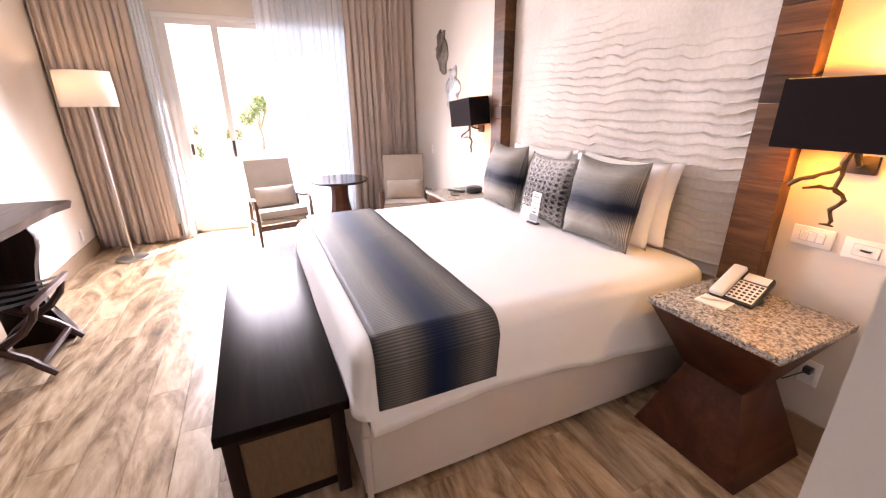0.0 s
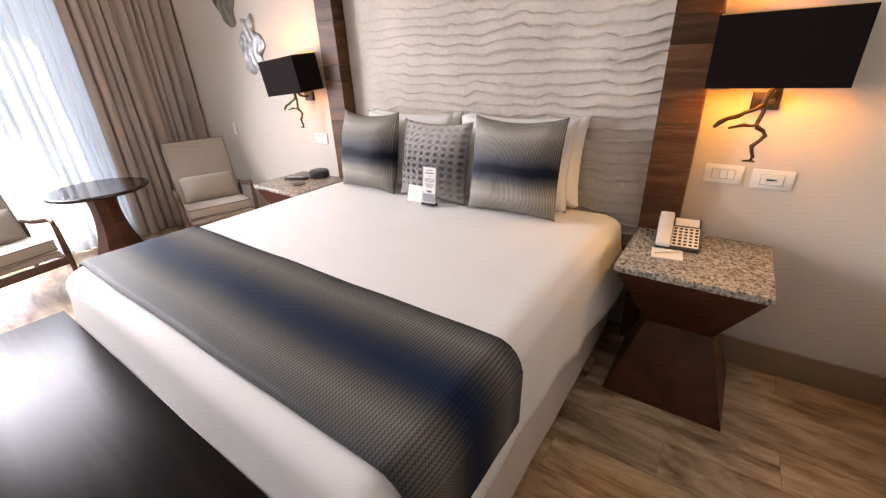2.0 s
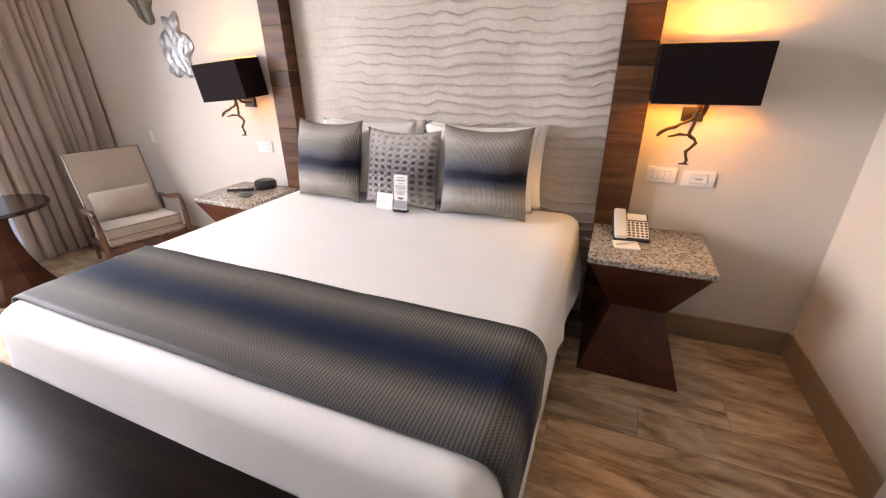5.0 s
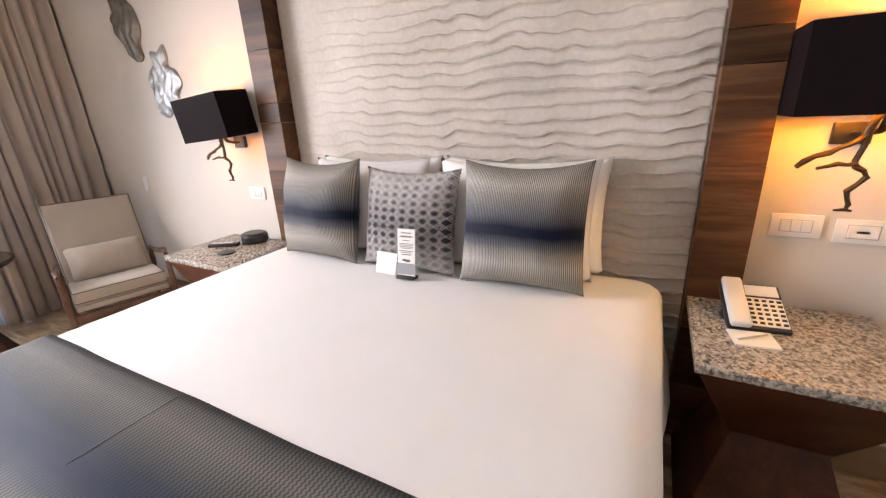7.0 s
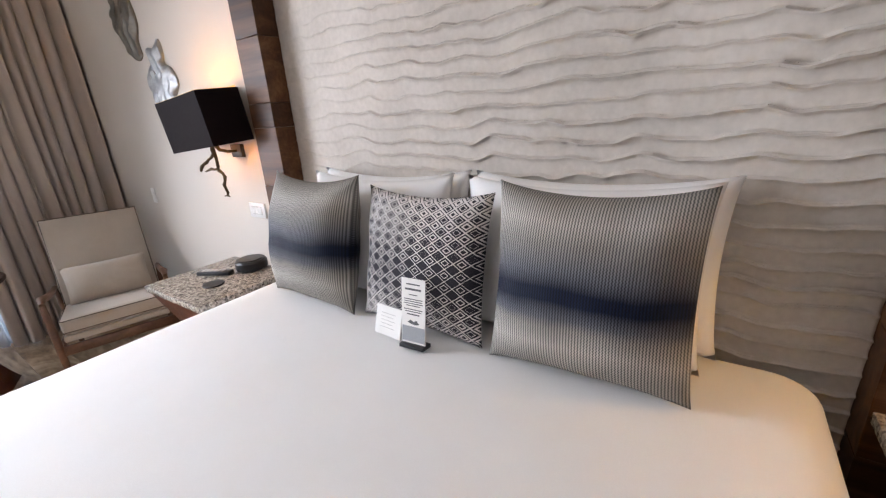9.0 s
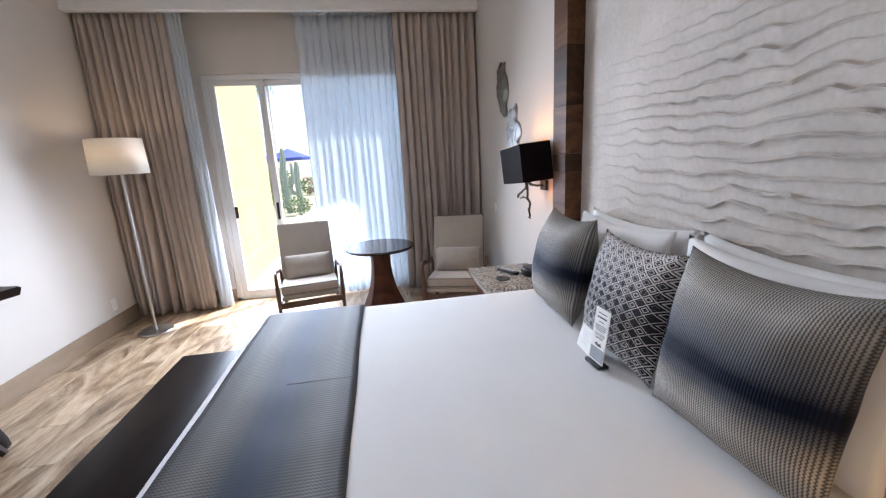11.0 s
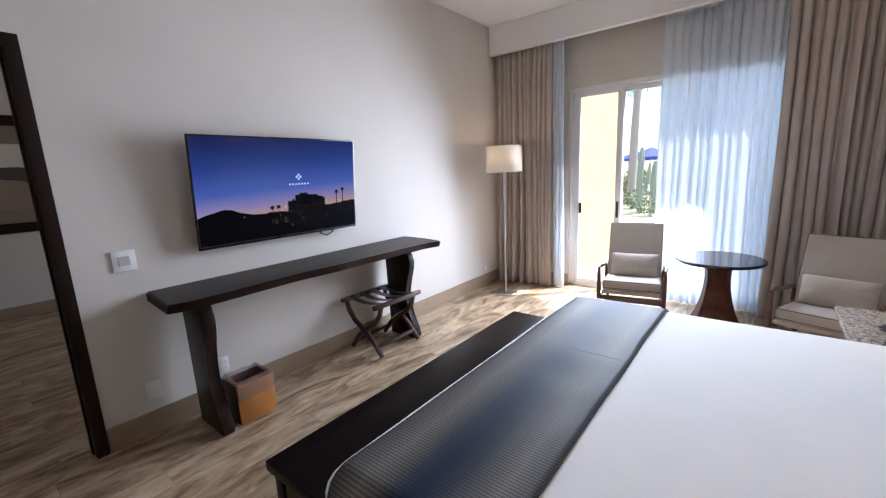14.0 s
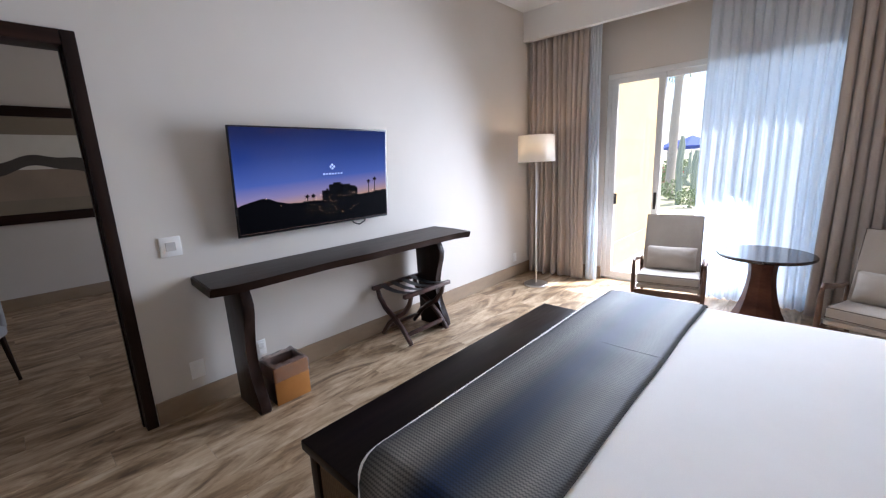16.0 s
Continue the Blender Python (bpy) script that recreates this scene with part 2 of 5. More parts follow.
M = {}
M["paint"] = surface("wall_paint", (0.60, 0.55, 0.49), (0.66, 0.61, 0.55), 1.2, 0.85, 0.08, 220)
M["white_paint"] = surface("ceiling_paint", (0.78, 0.77, 0.75), (0.83, 0.82, 0.80), 1.0, 0.9, 0.06, 200)
M["plaster"] = surface("sculpted_plaster", (0.50, 0.445, 0.385), (0.70, 0.635, 0.565), 2.6, 0.8, 0.5, 45, spread=0.18)
M["plank"] = plank_tile("plank_tile")
M["grout"] = surface("grout", (0.2, 0.16, 0.12), (0.26, 0.21, 0.16), 20, 0.9, 0.2)
M["skirting"] = surface("skirting_tile", (0.25, 0.175, 0.11), (0.34, 0.245, 0.16), 5, 0.45, 0.05, 60, (1, 1, 3))
M["walnut"] = wood("walnut_block", (0.028, 0.011, 0.005), (0.09, 0.038, 0.016), (0.18, 0.085, 0.04), 0.8, 0.45, "y", 0.08, vary=0.75)
M["espresso"] = wood("espresso_wood", (0.009, 0.004, 0.003), (0.018, 0.008, 0.0055), (0.031, 0.014, 0.010), 0.7, 0.36, "y", 0.1)
M["espresso_z"] = wood("espresso_upright", (0.012, 0.006, 0.0045), (0.022, 0.011, 0.008), (0.038, 0.020, 0.014), 0.7, 0.4, "z", 0.1)
M["mahogany"] = wood("mahogany", (0.045, 0.014, 0.007), (0.085, 0.028, 0.014), (0.125, 0.045, 0.023), 0.6, 0.42, "x", 0.06)
M["teak"] = wood("chair_wood", (0.06, 0.026, 0.014), (0.11, 0.05, 0.026), (0.17, 0.08, 0.042), 0.8, 0.4, "y", 0.06)
for key, level in (("espresso", 0.12), ("espresso_z", 0.16), ("mahogany", 0.25), ("walnut", 0.22)):
    if key in M:
        M[key].node_tree.nodes["Principled BSDF"].inputs["Specular IOR Level"].default_value = level
M["bench_top"] = wood("bench_lacquer", (0.007, 0.004, 0.0035), (0.012, 0.0075, 0.006), (0.020, 0.013, 0.010), 0.7, 0.33, "y", 0.04)
M["bench_top"].node_tree.nodes["Principled BSDF"].inputs["Specular IOR Level"].default_value = 0.06
M["table_top"] = wood("polished_table", (0.010, 0.005, 0.004), (0.020, 0.010, 0.007), (0.034, 0.018, 0.012), 0.7, 0.16, "y", 0.03)
M["rack_wood"] = wood("rack_wood", (0.020, 0.008, 0.006), (0.040, 0.015, 0.011), (0.065, 0.027, 0.020), 0.8, 0.34, "z", 0.08)
M["granite"] = granite("granite")
M["linen"] = cloth("white_linen", (0.85, 0.83, 0.80), (0.90, 0.88, 0.855), 1600, 0.85, 0.2, 0.7)
M["skirt"] = cloth("skirt_cloth", (0.60, 0.52, 0.46), (0.68, 0.60, 0.53), 900, 0.9, 0.2)
M["upholstery"] = cloth("upholstery", (0.36, 0.31, 0.25), (0.45, 0.39, 0.33), 1300, 0.9, 0.25)
M["piping"] = surface("piping", (0.09, 0.07, 0.055), (0.12, 0.095, 0.075), 30, 0.85)
M["drape"] = cloth("drape_cloth", (0.42, 0.355, 0.305), (0.50, 0.43, 0.375), 1100, 0.9, 0.3)
M["sheer"] = sheer_cloth("sheer")
M["runner"] = dyed("runner_cloth", 210, 0, 1, (0.078, 0.077, 0.076), (0.205, 0.19, 0.168), (0.028, 0.038, 0.058), (0.002, 0.013, 0.050), (0.30, 0.30, 0.33), 0.5, 48)
M["cushion"] = dyed("cushion_cloth", 72, 1, 0, (0.35, 0.325, 0.285), (0.58, 0.535, 0.475), (0.15, 0.153, 0.17), (0.003, 0.008, 0.03), (0.13, 0.133, 0.145), 0.46)
M["diamond"] = diamond_weave("diamond_weave")
M["shade_dark"] = surface("dark_shade", (0.008, 0.004, 0.0045), (0.012, 0.0065, 0.007), 40, 0.8, 0.2, 600)
M["shade_dark"].node_tree.nodes["Principled BSDF"].inputs["Specular IOR Level"].default_value = 0.1
M["gold"] = surface("gold_lining", (0.75, 0.47, 0.10), (0.85, 0.56, 0.16), 10, 0.45, 0.05)
M["bronze"] = surface("bronze", (0.045, 0.030, 0.015), (0.13, 0.09, 0.045), 25, 0.42, 0.6, 90, metal=0.85)
M["black"] = surface("black_plastic", (0.012, 0.012, 0.013), (0.020, 0.020, 0.022), 40, 0.4, 0.1)
M["dark_metal"] = surface("dark_metal", (0.05, 0.045, 0.04), (0.08, 0.07, 0.06), 30, 0.4, 0.1, metal=0.8)
M["steel"] = surface("brushed_steel", (0.45, 0.43, 0.40), (0.55, 0.53, 0.50), 12, 0.34, 0.05, 200, (1, 1, 6), metal=1.0)
M["silver"] = surface("cast_silver", (0.24, 0.24, 0.24), (0.52, 0.52, 0.51), 14, 0.46, 1.0, 50, metal=0.7)
M["pewter"] = surface("cast_pewter", (0.12, 0.105, 0.085), (0.27, 0.24, 0.195), 9, 0.42, 1.0, 40, metal=0.7)
M["white_plastic"] = surface("white_plastic", (0.74, 0.73, 0.70), (0.80, 0.79, 0.76), 8, 0.35, 0.02)
M["grey_plastic"] = surface("grey_plastic", (0.45, 0.43, 0.40), (0.52, 0.50, 0.47), 15, 0.4, 0.03)
M["handset_grey"] = surface("handset_grey", (0.60, 0.58, 0.55), (0.66, 0.64, 0.61), 15, 0.35, 0.03)
M["alu"] = surface("white_aluminium", (0.70, 0.70, 0.68), (0.76, 0.76, 0.74), 5, 0.4, 0.02)
M["paper"] = surface("paper", (0.80, 0.78, 0.73), (0.85, 0.83, 0.79), 20, 0.8, 0.05)
M["print"] = surface("print", (0.10, 0.10, 0.10), (0.16, 0.16, 0.16), 60, 0.8)
M["cane"] = surface("woven_cane", (0.14, 0.085, 0.045), (0.24, 0.155, 0.085), 60, 0.7, 0.8, 260, (1, 1, 0.25))
M["lampshade"] = shade_cloth("cream_shade", (0.86, 0.82, 0.74), 0.45)
M["bin_wood"] = surface("bin_leather", (0.36, 0.14, 0.028), (0.48, 0.20, 0.045), 8, 0.5, 0.2)
M["glass"] = glass("clear_glass")
M["terrace_yellow"] = surface("yellow_render", (0.60, 0.45, 0.19), (0.68, 0.52, 0.25), 2, 0.9, 0.2)
M["terrace_tile"] = surface("terrace_tile", (0.42, 0.37, 0.31), (0.50, 0.46, 0.39), 3, 0.7, 0.1)
M["grass"] = surface("dry_lawn", (0.24, 0.25, 0.12), (0.42, 0.40, 0.27), 0.8, 0.9, 0.5, 30)
M["leaf"] = surface("leaf", (0.13, 0.19, 0.075), (0.21, 0.27, 0.13), 4, 0.6, 0.2)
M["leaf_light"] = surface("light_leaf", (0.13, 0.21, 0.06), (0.22, 0.31, 0.11), 4, 0.6, 0.2)
M["cactus"] = surface("cactus_skin", (0.26, 0.31, 0.24), (0.34, 0.39, 0.31), 6, 0.7, 0.3)
M["bark"] = surface("palm_bark", (0.36, 0.31, 0.26), (0.48, 0.43, 0.37), 6, 0.9, 0.8, 40, (1, 1, 4))
M["blue_canvas"] = surface("blue_canvas", (0.04, 0.07, 0.28), (0.06, 0.10, 0.36), 5, 0.8)
M["red_flower"] = surface("red_flowers", (0.40, 0.05, 0.06), (0.55, 0.10, 0.12), 20, 0.7)
M["tv_frame"] = surface("tv_bezel", (0.006, 0.006, 0.007), (0.012, 0.012, 0.013), 20, 0.25, 0.02)
M["bulb"] = glow("warm_bulb", (1.0, 0.62, 0.25), 1.2)
M["tan_art"] = surface("sand_tone", (0.22, 0.165, 0.12), (0.32, 0.24, 0.175), 3, 0.7)
M["cream_art"] = surface("mat_board", (0.62, 0.58, 0.50), (0.68, 0.64, 0.57), 5, 0.8)
M["mat_brown"] = surface("brown_mat", (0.20, 0.16, 0.11), (0.25, 0.20, 0.145), 3, 0.7)
M["dusk_art"] = surface("dark_dune", (0.05, 0.04, 0.035), (0.09, 0.075, 0.06), 4, 0.8)
M["grey_cloth"] = cloth("grey_cloth", (0.30, 0.31, 0.32), (0.38, 0.39, 0.40), 900)


# ---- building helpers ----
def thing(name, label, category, m=None, group="", kind=""):
    ob = new(name)
    ob.empty_display_size = 0.1
    if m is not None:
        ob.matrix_basis = m
    return tagged(ob, label, category, group, kind)


def part(name, bm, material, parent=None, label="", smooth=True, angle=40):
    me = bpy.data.meshes.new(name)
    bmesh.ops.recalc_face_normals(bm, faces=bm.faces)
    bm.to_mesh(me)
    bm.free()
    if smooth:
        me.shade_smooth()
        me.set_sharp_from_angle(angle=radians(angle))
    me.materials.append(material)
    ob = new(name, me)
    ob.parent = parent
    return tagged(ob, label)


def box(x0, x1, y0, y1, z0, z1, bevel=0.0, seg=2, bm=None):
    own = bmesh.new()
    g = bmesh.ops.create_cube(own, size=1.0)
    for v in g["verts"]:
        v.co = Vector((x0 + (v.co.x + 0.5) * (x1 - x0), y0 + (v.co.y + 0.5) * (y1 - y0), z0 + (v.co.z + 0.5) * (z1 - z0)))
    if bevel:
        bmesh.ops.bevel(own, geom=own.edges[:], offset=bevel, segments=seg, profile=0.5, affect="EDGES")
    if bm is None:
        return own
    return join(bm, own)


def join(bm, other):
    me = bpy.data.meshes.new("tmp")
    other.to_mesh(me)
    other.free()
    bm.from_mesh(me)
    bpy.data.meshes.remove(me)
    return bm


def prism(outline, axis, a, b, bevel=0.0):
    """A flat outline (two coordinates a point) drawn out along an axis from a to b."""
    bm = bmesh.new()
    order = {"x": lambda p, d: (d, p[0], p[1]), "y": lambda p, d: (p[0], d, p[1]), "z": lambda p, d: (p[0], p[1], d)}[axis]
    lo = [bm.verts.new(order(p, a)) for p in outline]
    hi = [bm.verts.new(order(p, b)) for p in outline]
    n = len(outline)
    for i in range(n):
        bm.faces.new((lo[i], lo[(i + 1) % n], hi[(i + 1) % n], hi[i]))
    f1, f2 = bm.faces.new(lo), bm.faces.new(hi)
    if bevel:
        edges = [e for e in bm.edges if len(set(e.link_faces) & {f1, f2}) == 1]
        bmesh.ops.bevel(bm, geom=edges, offset=bevel, segments=2, profile=0.5, affect="EDGES")
    return bm


def lathe(profile, n=32, centre=(0, 0, 0)):
    bm = bmesh.new()
    rings = []
    for r, z in profile:
        rings.append([bm.verts.new((centre[0] + r * math.cos(2 * math.pi * k / n), centre[1] + r * math.sin(2 * math.pi * k / n), centre[2] + z)) for k in range(n)])
    for a, b in zip(rings, rings[1:]):
        for k in range(n):
            bm.faces.new((a[k], a[(k + 1) % n], b[(k + 1) % n], b[k]))
    bm.faces.new(rings[0]), bm.faces.new(rings[-1])
    return bm


def tube(points, radii, n=10):
    """A round bar through points, with a radius at each."""
    bm = bmesh.new()
    pts = [Vector(p) for p in points]
    rings = []
    for i, p in enumerate(pts):
        d = (pts[min(i + 1, len(pts) - 1)] - pts[max(i - 1, 0)]).normalized()
        side = d.cross(Vector((0.31, 0.2, 0.93))).normalized()
        up = side.cross(d)
        r = radii[i] if isinstance(radii, (list, tuple)) else radii
        rings.append([bm.verts.new(p + r * (math.cos(2 * math.pi * k / n) * side + math.sin(2 * math.pi * k / n) * up)) for k in range(n)])
    for a, b in zip(rings, rings[1:]):
        for k in range(n):
            bm.faces.new((a[k], a[(k + 1) % n], b[(k + 1) % n], b[k]))
    bm.faces.new(rings[0]), bm.faces.new(rings[-1])
    return bm


def sheet(nu, nv, at, uv=True):
    """A grid of nu by nv cells; at(u, v) gives the place for u and v from 0 to 1."""
    bm = bmesh.new()
    layer = bm.loops.layers.uv.new("UVMap")
    vs = [[bm.verts.new(at(i / nu, j / nv)) for j in range(nv + 1)] for i in range(nu + 1)]
    for i in range(nu):
        for j in range(nv):
            f = bm.faces.new((vs[i][j], vs[i + 1][j], vs[i + 1][j + 1], vs[i][j + 1]))
            for loop, (a, b) in zip(f.loops, ((i, j), (i + 1, j), (i + 1, j + 1), (i, j + 1))):
                loop[layer].uv = (a / nu, b / nv)
    return bm


def thicken(ob, depth, offset=0.0):
    s = ob.modifiers.new("thickness", "SOLIDIFY")
    s.thickness, s.offset = depth, offset
    return ob


def structure(name, bm, material, label, category):
    return tagged(part(name, bm, material, smooth=False), label, category, kind="structure")


# ---- the shell ----
floor = structure("floor", box(FAR_X - 0.15, WX + 0.16, -2.35, WY + 0.16, -0.12, -0.006), M["grout"], "brown wood-look porcelain plank floor with narrow joints", "floor")
bm = box(FAR_X - 0.15, WX + 0.16, -2.35, WY + 0.16, CEIL, CEIL + 0.1)
structure("ceiling", bm, M["white_paint"], "smooth matt white painted ceiling", "ceiling")
bm = box(WX, WX + 0.16, YS - 0.16, 1.60, 0, CEIL)
box(PANEL_X + 0.02, WX + 0.16, 1.60, 3.88, 0, CEIL, bm=bm)
box(WX, WX + 0.16, 3.88, WY, 0, CEIL, bm=bm)
structure("wall_east", bm, M["paint"], "warm off-white painted wall behind the bed", "wall")
DY0, DY1, DH = 0.66, 1.545, 2.30
bm = box(TX - 0.15, TX, -2.2, DY0, 0, CEIL)
box(TX - 0.15, TX, DY1, WY, 0, CEIL, bm=bm)
box(TX - 0.15, TX, DY0, DY1, DH, CEIL, bm=bm)
structure("wall_west", bm, M["paint"], "off-white painted wall with a doorway, behind the television", "wall")
bm = box(TX - 0.15, DOOR_X0, WY, WY + 0.16, 0, CEIL)
box(DOOR_X1, WX + 0.16, WY, WY + 0.16, 0, CEIL, bm=bm)
box(DOOR_X0, DOOR_X1, WY, WY + 0.16, DOOR_H, CEIL, bm=bm)
structure("wall_north", bm, M["paint"], "beige painted wall around the terrace door", "wall")
bm = box(HALL_X + 0.5, WX, YS - 0.16, YS, 0, CEIL)
box(HALL_X, HALL_X + 0.5, YS - 0.16, YS + 0.13, 0, CEIL, bm=bm)
structure("wall_south", bm, M["paint"], "off-white painted wall that ends beside the entrance passage", "wall")
structure("wall_passage", box(HALL_X, HALL_X + 0.15, -2.2, YS - 0.16, 0, CEIL), M["paint"], "plain off-white wall of the entrance passage", "wall")
structure("wall_entrance", box(TX - 0.15, HALL_X + 0.15, -2.35, -2.2, 0, CEIL), M["paint"], "plain off-white wall at the passage's end", "wall")
structure("wall_far_room", box(FAR_X - 0.15, FAR_X, -2.35, WY + 0.16, 0, CEIL), M["paint"], "off-white wall of the room beyond the doorway", "wall")
bm = box(FAR_X, TX - 0.15, -2.35, -2.2, 0, CEIL)
# the gap left in this north side is an assumed, unseen opening for light
box(FAR_X, -5.0, WY, WY + 0.16, 0, CEIL, bm=bm)
box(-2.4, TX - 0.15, WY, WY + 0.16, 0, CEIL, bm=bm)
box(-5.0, -2.4, WY, WY + 0.16, 2.5, CEIL, bm=bm)
structure("wall_far_room_sides", bm, M["paint"], "plain side walls of the room beyond the doorway", "wall")
bm = box(TX, WX, 6.09, 6.13, 3.085, CEIL)
box(TX, WX, 6.082, 6.16, 3.06, 3.085, bm=bm)
structure("curtain_valance", bm, M["white_paint"], "long painted pelmet board above the curtains", "pelmet")


def skirting(name, x0, x1, y0, y1, parent_label="brown tile skirting board along the wall"):
    return structure(name, box(x0, x1, y0, y1, 0, 0.155, 0.003, 1), M["skirting"], parent_label, "skirting")


skirting("baseboard_east", WX - 0.014, WX, YS + 0.014, 1.512)
skirting("baseboard_east_far", WX - 0.014, WX, 3.99, WY)
skirting("baseboard_south", HALL_X + 0.5, WX - 0.014, YS, YS + 0.014)
skirting("baseboard_west", TX, TX + 0.014, DY1 + 0.065, WY)
skirting("baseboard_west_near", TX, TX + 0.014, -2.2, DY0 - 0.065)
skirting("baseboard_north", TX + 0.014, DOOR_X0, WY - 0.014, WY)
skirting("baseboard_north_right", DOOR_X1, WX - 0.014, WY - 0.014, WY)
skirting("baseboard_far_room", FAR_X, FAR_X + 0.014, -2.2, WY)

# doorway in the west wall
frame_ob = thing("door_frame_1", "dark-stained wooden frame around the open doorway", "door frame", kind="structure")
part("jamb", box(TX - 0.165, TX + 0.018, DY1 - 0.003, DY1 + 0.06, 0, DH + 0.06, 0.004), M["espresso_z"], frame_ob)
part("jamb", box(TX - 0.165, TX + 0.018, DY0 - 0.06, DY0 + 0.012, 0, DH + 0.06, 0.004), M["espresso_z"], frame_ob)
part("head", box(TX - 0.163, TX + 0.016, DY0 + 0.012, DY1 - 0.003, DH - 0.012, DH + 0.06, 0.004), M["espresso"], frame_ob)
part("stop", box(TX - 0.10, TX - 0.06, DY1 - 0.012, DY1 - 0.003, 0, DH - 0.012, 0.002), M["espresso_z"], frame_ob)

# terrace door
door = thing("door_1", "white aluminium sliding terrace door with clear glass", "sliding door", kind="structure")
Y0, Y1 = WY + 0.02, WY + 0.12
part("frame_head", box(DOOR_X0, DOOR_X1, Y0, Y1, DOOR_H - 0.055, DOOR_H, 0.003), M["alu"], door)
part("frame_side", box(DOOR_X0, DOOR_X0 + 0.05, Y0, Y1, 0, DOOR_H - 0.055, 0.003), M["alu"], door)
part("frame_side", box(DOOR_X1 - 0.05, DOOR_X1, Y0, Y1, 0, DOOR_H - 0.055, 0.003), M["alu"], door)
part("threshold", box(DOOR_X0, DOOR_X1, Y0, Y1, 0, 0.03, 0.003), M["alu"], door)


def door_leaf(x0, x1, y):
    leaf = part("leaf", box(x0, x0 + 0.07, y, y + 0.04, 0.03, DOOR_H - 0.055, 0.004), M["alu"], door)
    part("stile", box(x1 - 0.07, x1, y, y + 0.04, 0.03, DOOR_H - 0.055, 0.004), M["alu"], leaf)
    part("rail", box(x0 + 0.07, x1 - 0.07, y + 0.001, y + 0.039, DOOR_H - 0.115, DOOR_H - 0.055, 0.004), M["alu"], leaf)
    part("rail", box(x0 + 0.07, x1 - 0.07, y + 0.001, y + 0.039, 0.03, 0.11, 0.004), M["alu"], leaf)
    pane = part("pane", box(x0 + 0.065, x1 - 0.065, y + 0.017, y + 0.022, 0.105, DOOR_H - 0.11), M["glass"], leaf, "clear glass pane")
    pane.visible_shadow = False
    return leaf


leaf_a = door_leaf(DOOR_X0 + 0.05, 0.205, Y0 + 0.005)
leaf_b = door_leaf(0.135, DOOR_X1 - 0.05, Y0 + 0.052)
part("handle", box(-0.305, -0.27, Y0 - 0.012, Y0 + 0.005, 0.985, 1.12, 0.005), M["black"], leaf_a, "black lever plate")
part("lever", tube([(-0.288, Y0 - 0.012, 1.09), (-0.288, Y0 - 0.035, 1.09), (-0.282, Y0 - 0.035, 1.0)], 0.009, 8), M["black"], leaf_a, "black door lever")
part("pull", box(0.155, 0.185, Y0 - 0.008, Y0 + 0.005, 0.94, 1.14, 0.004), M["black"], leaf_a, "black recessed pull")


# ---- curtains ----
def curtain(name, x0, x1, y, pleats, depth, material, label, seed, spread=1.0):
    """Cloth that hangs in soft uneven pleats from the track to the floor."""
    rnd = random.Random(seed)
    phase = [rnd.uniform(-0.9, 0.9) for _ in range(pleats + 2)]
    size = [rnd.uniform(0.5, 1.35) for _ in range(pleats + 2)]

    def at(u, v):
        k = u * pleats
        i, f = int(k), k - int(k)
        ph = phase[i] * (1 - f) + phase[min(i + 1, pleats)] * f
        a = size[i] * (1 - f) + size[min(i + 1, pleats)] * f
        loose = 0.55 + 0.45 * (1 - v)
        w = math.sin(2 * math.pi * k + ph * 2.2 * loose) + 0.30 * math.sin(4 * math.pi * k + 2.6 * ph) + 0.30 * math.sin(2 * math.pi * 0.62 * k + seed) + 0.14 * math.sin(2 * math.pi * 3.1 * k + 1.7 * ph)
        drift = 0.02 * math.sin(7 * u + 3 * v + seed) * (1 - v)
        mid = (x0 + x1) / 2
        x = mid + (x0 + u * (x1 - x0) - mid) * (1 + (spread - 1) * (1 - v)) + 0.3 * depth * math.cos(2 * math.pi * k + ph) * loose + drift
        return (x, y + depth * a * w * loose + 0.4 * drift, 0.012 + v * (3.15 - 0.012))

    t = thing(name, label, "curtain", pose(0, 0, 0))
    thicken(part("cloth", sheet(pleats * 14, 20, at), material, t, angle=180), 0.002)
    thicken(part("heading_tape", sheet(pleats * 14, 1, lambda u, v: Vector(at(u, 0.975 + 0.025 * v)) + Vector((0, -0.003, 0.002))), material, t, "gathered heading tape", angle=180), 0.003)
    part("hem", tube([Vector(at(k / (pleats * 6), 0.0)) + Vector((0, 0, 0.006)) for k in range(pleats * 6 + 1)], 0.005, 5), material, t, "weighted hem")
    return t


curtain("drape", TX + 0.03, -0.60, 6.215, 11, 0.062, M["drape"], "heavy taupe drape in pleats beside the terrace door", 3)
curtain("drape", 1.62, WX - 0.04, 6.215, 11, 0.064, M["drape"], "heavy taupe drape in pleats beside the corner", 5)
curtain("sheer_curtain", -0.585, -0.45, 6.225, 4, 0.03, M["sheer"], "thin white sheer curtain gathered beside the door", 7)
curtain("sheer_curtain", 0.615, 1.68, 6.30, 13, 0.028, M["sheer"], "thin white sheer curtain across the glass door", 9)


# ---- bed ----
BX0, BX1, BY0, BY1, BZ = 0.586, 2.54, 1.765, 3.805, 0.735


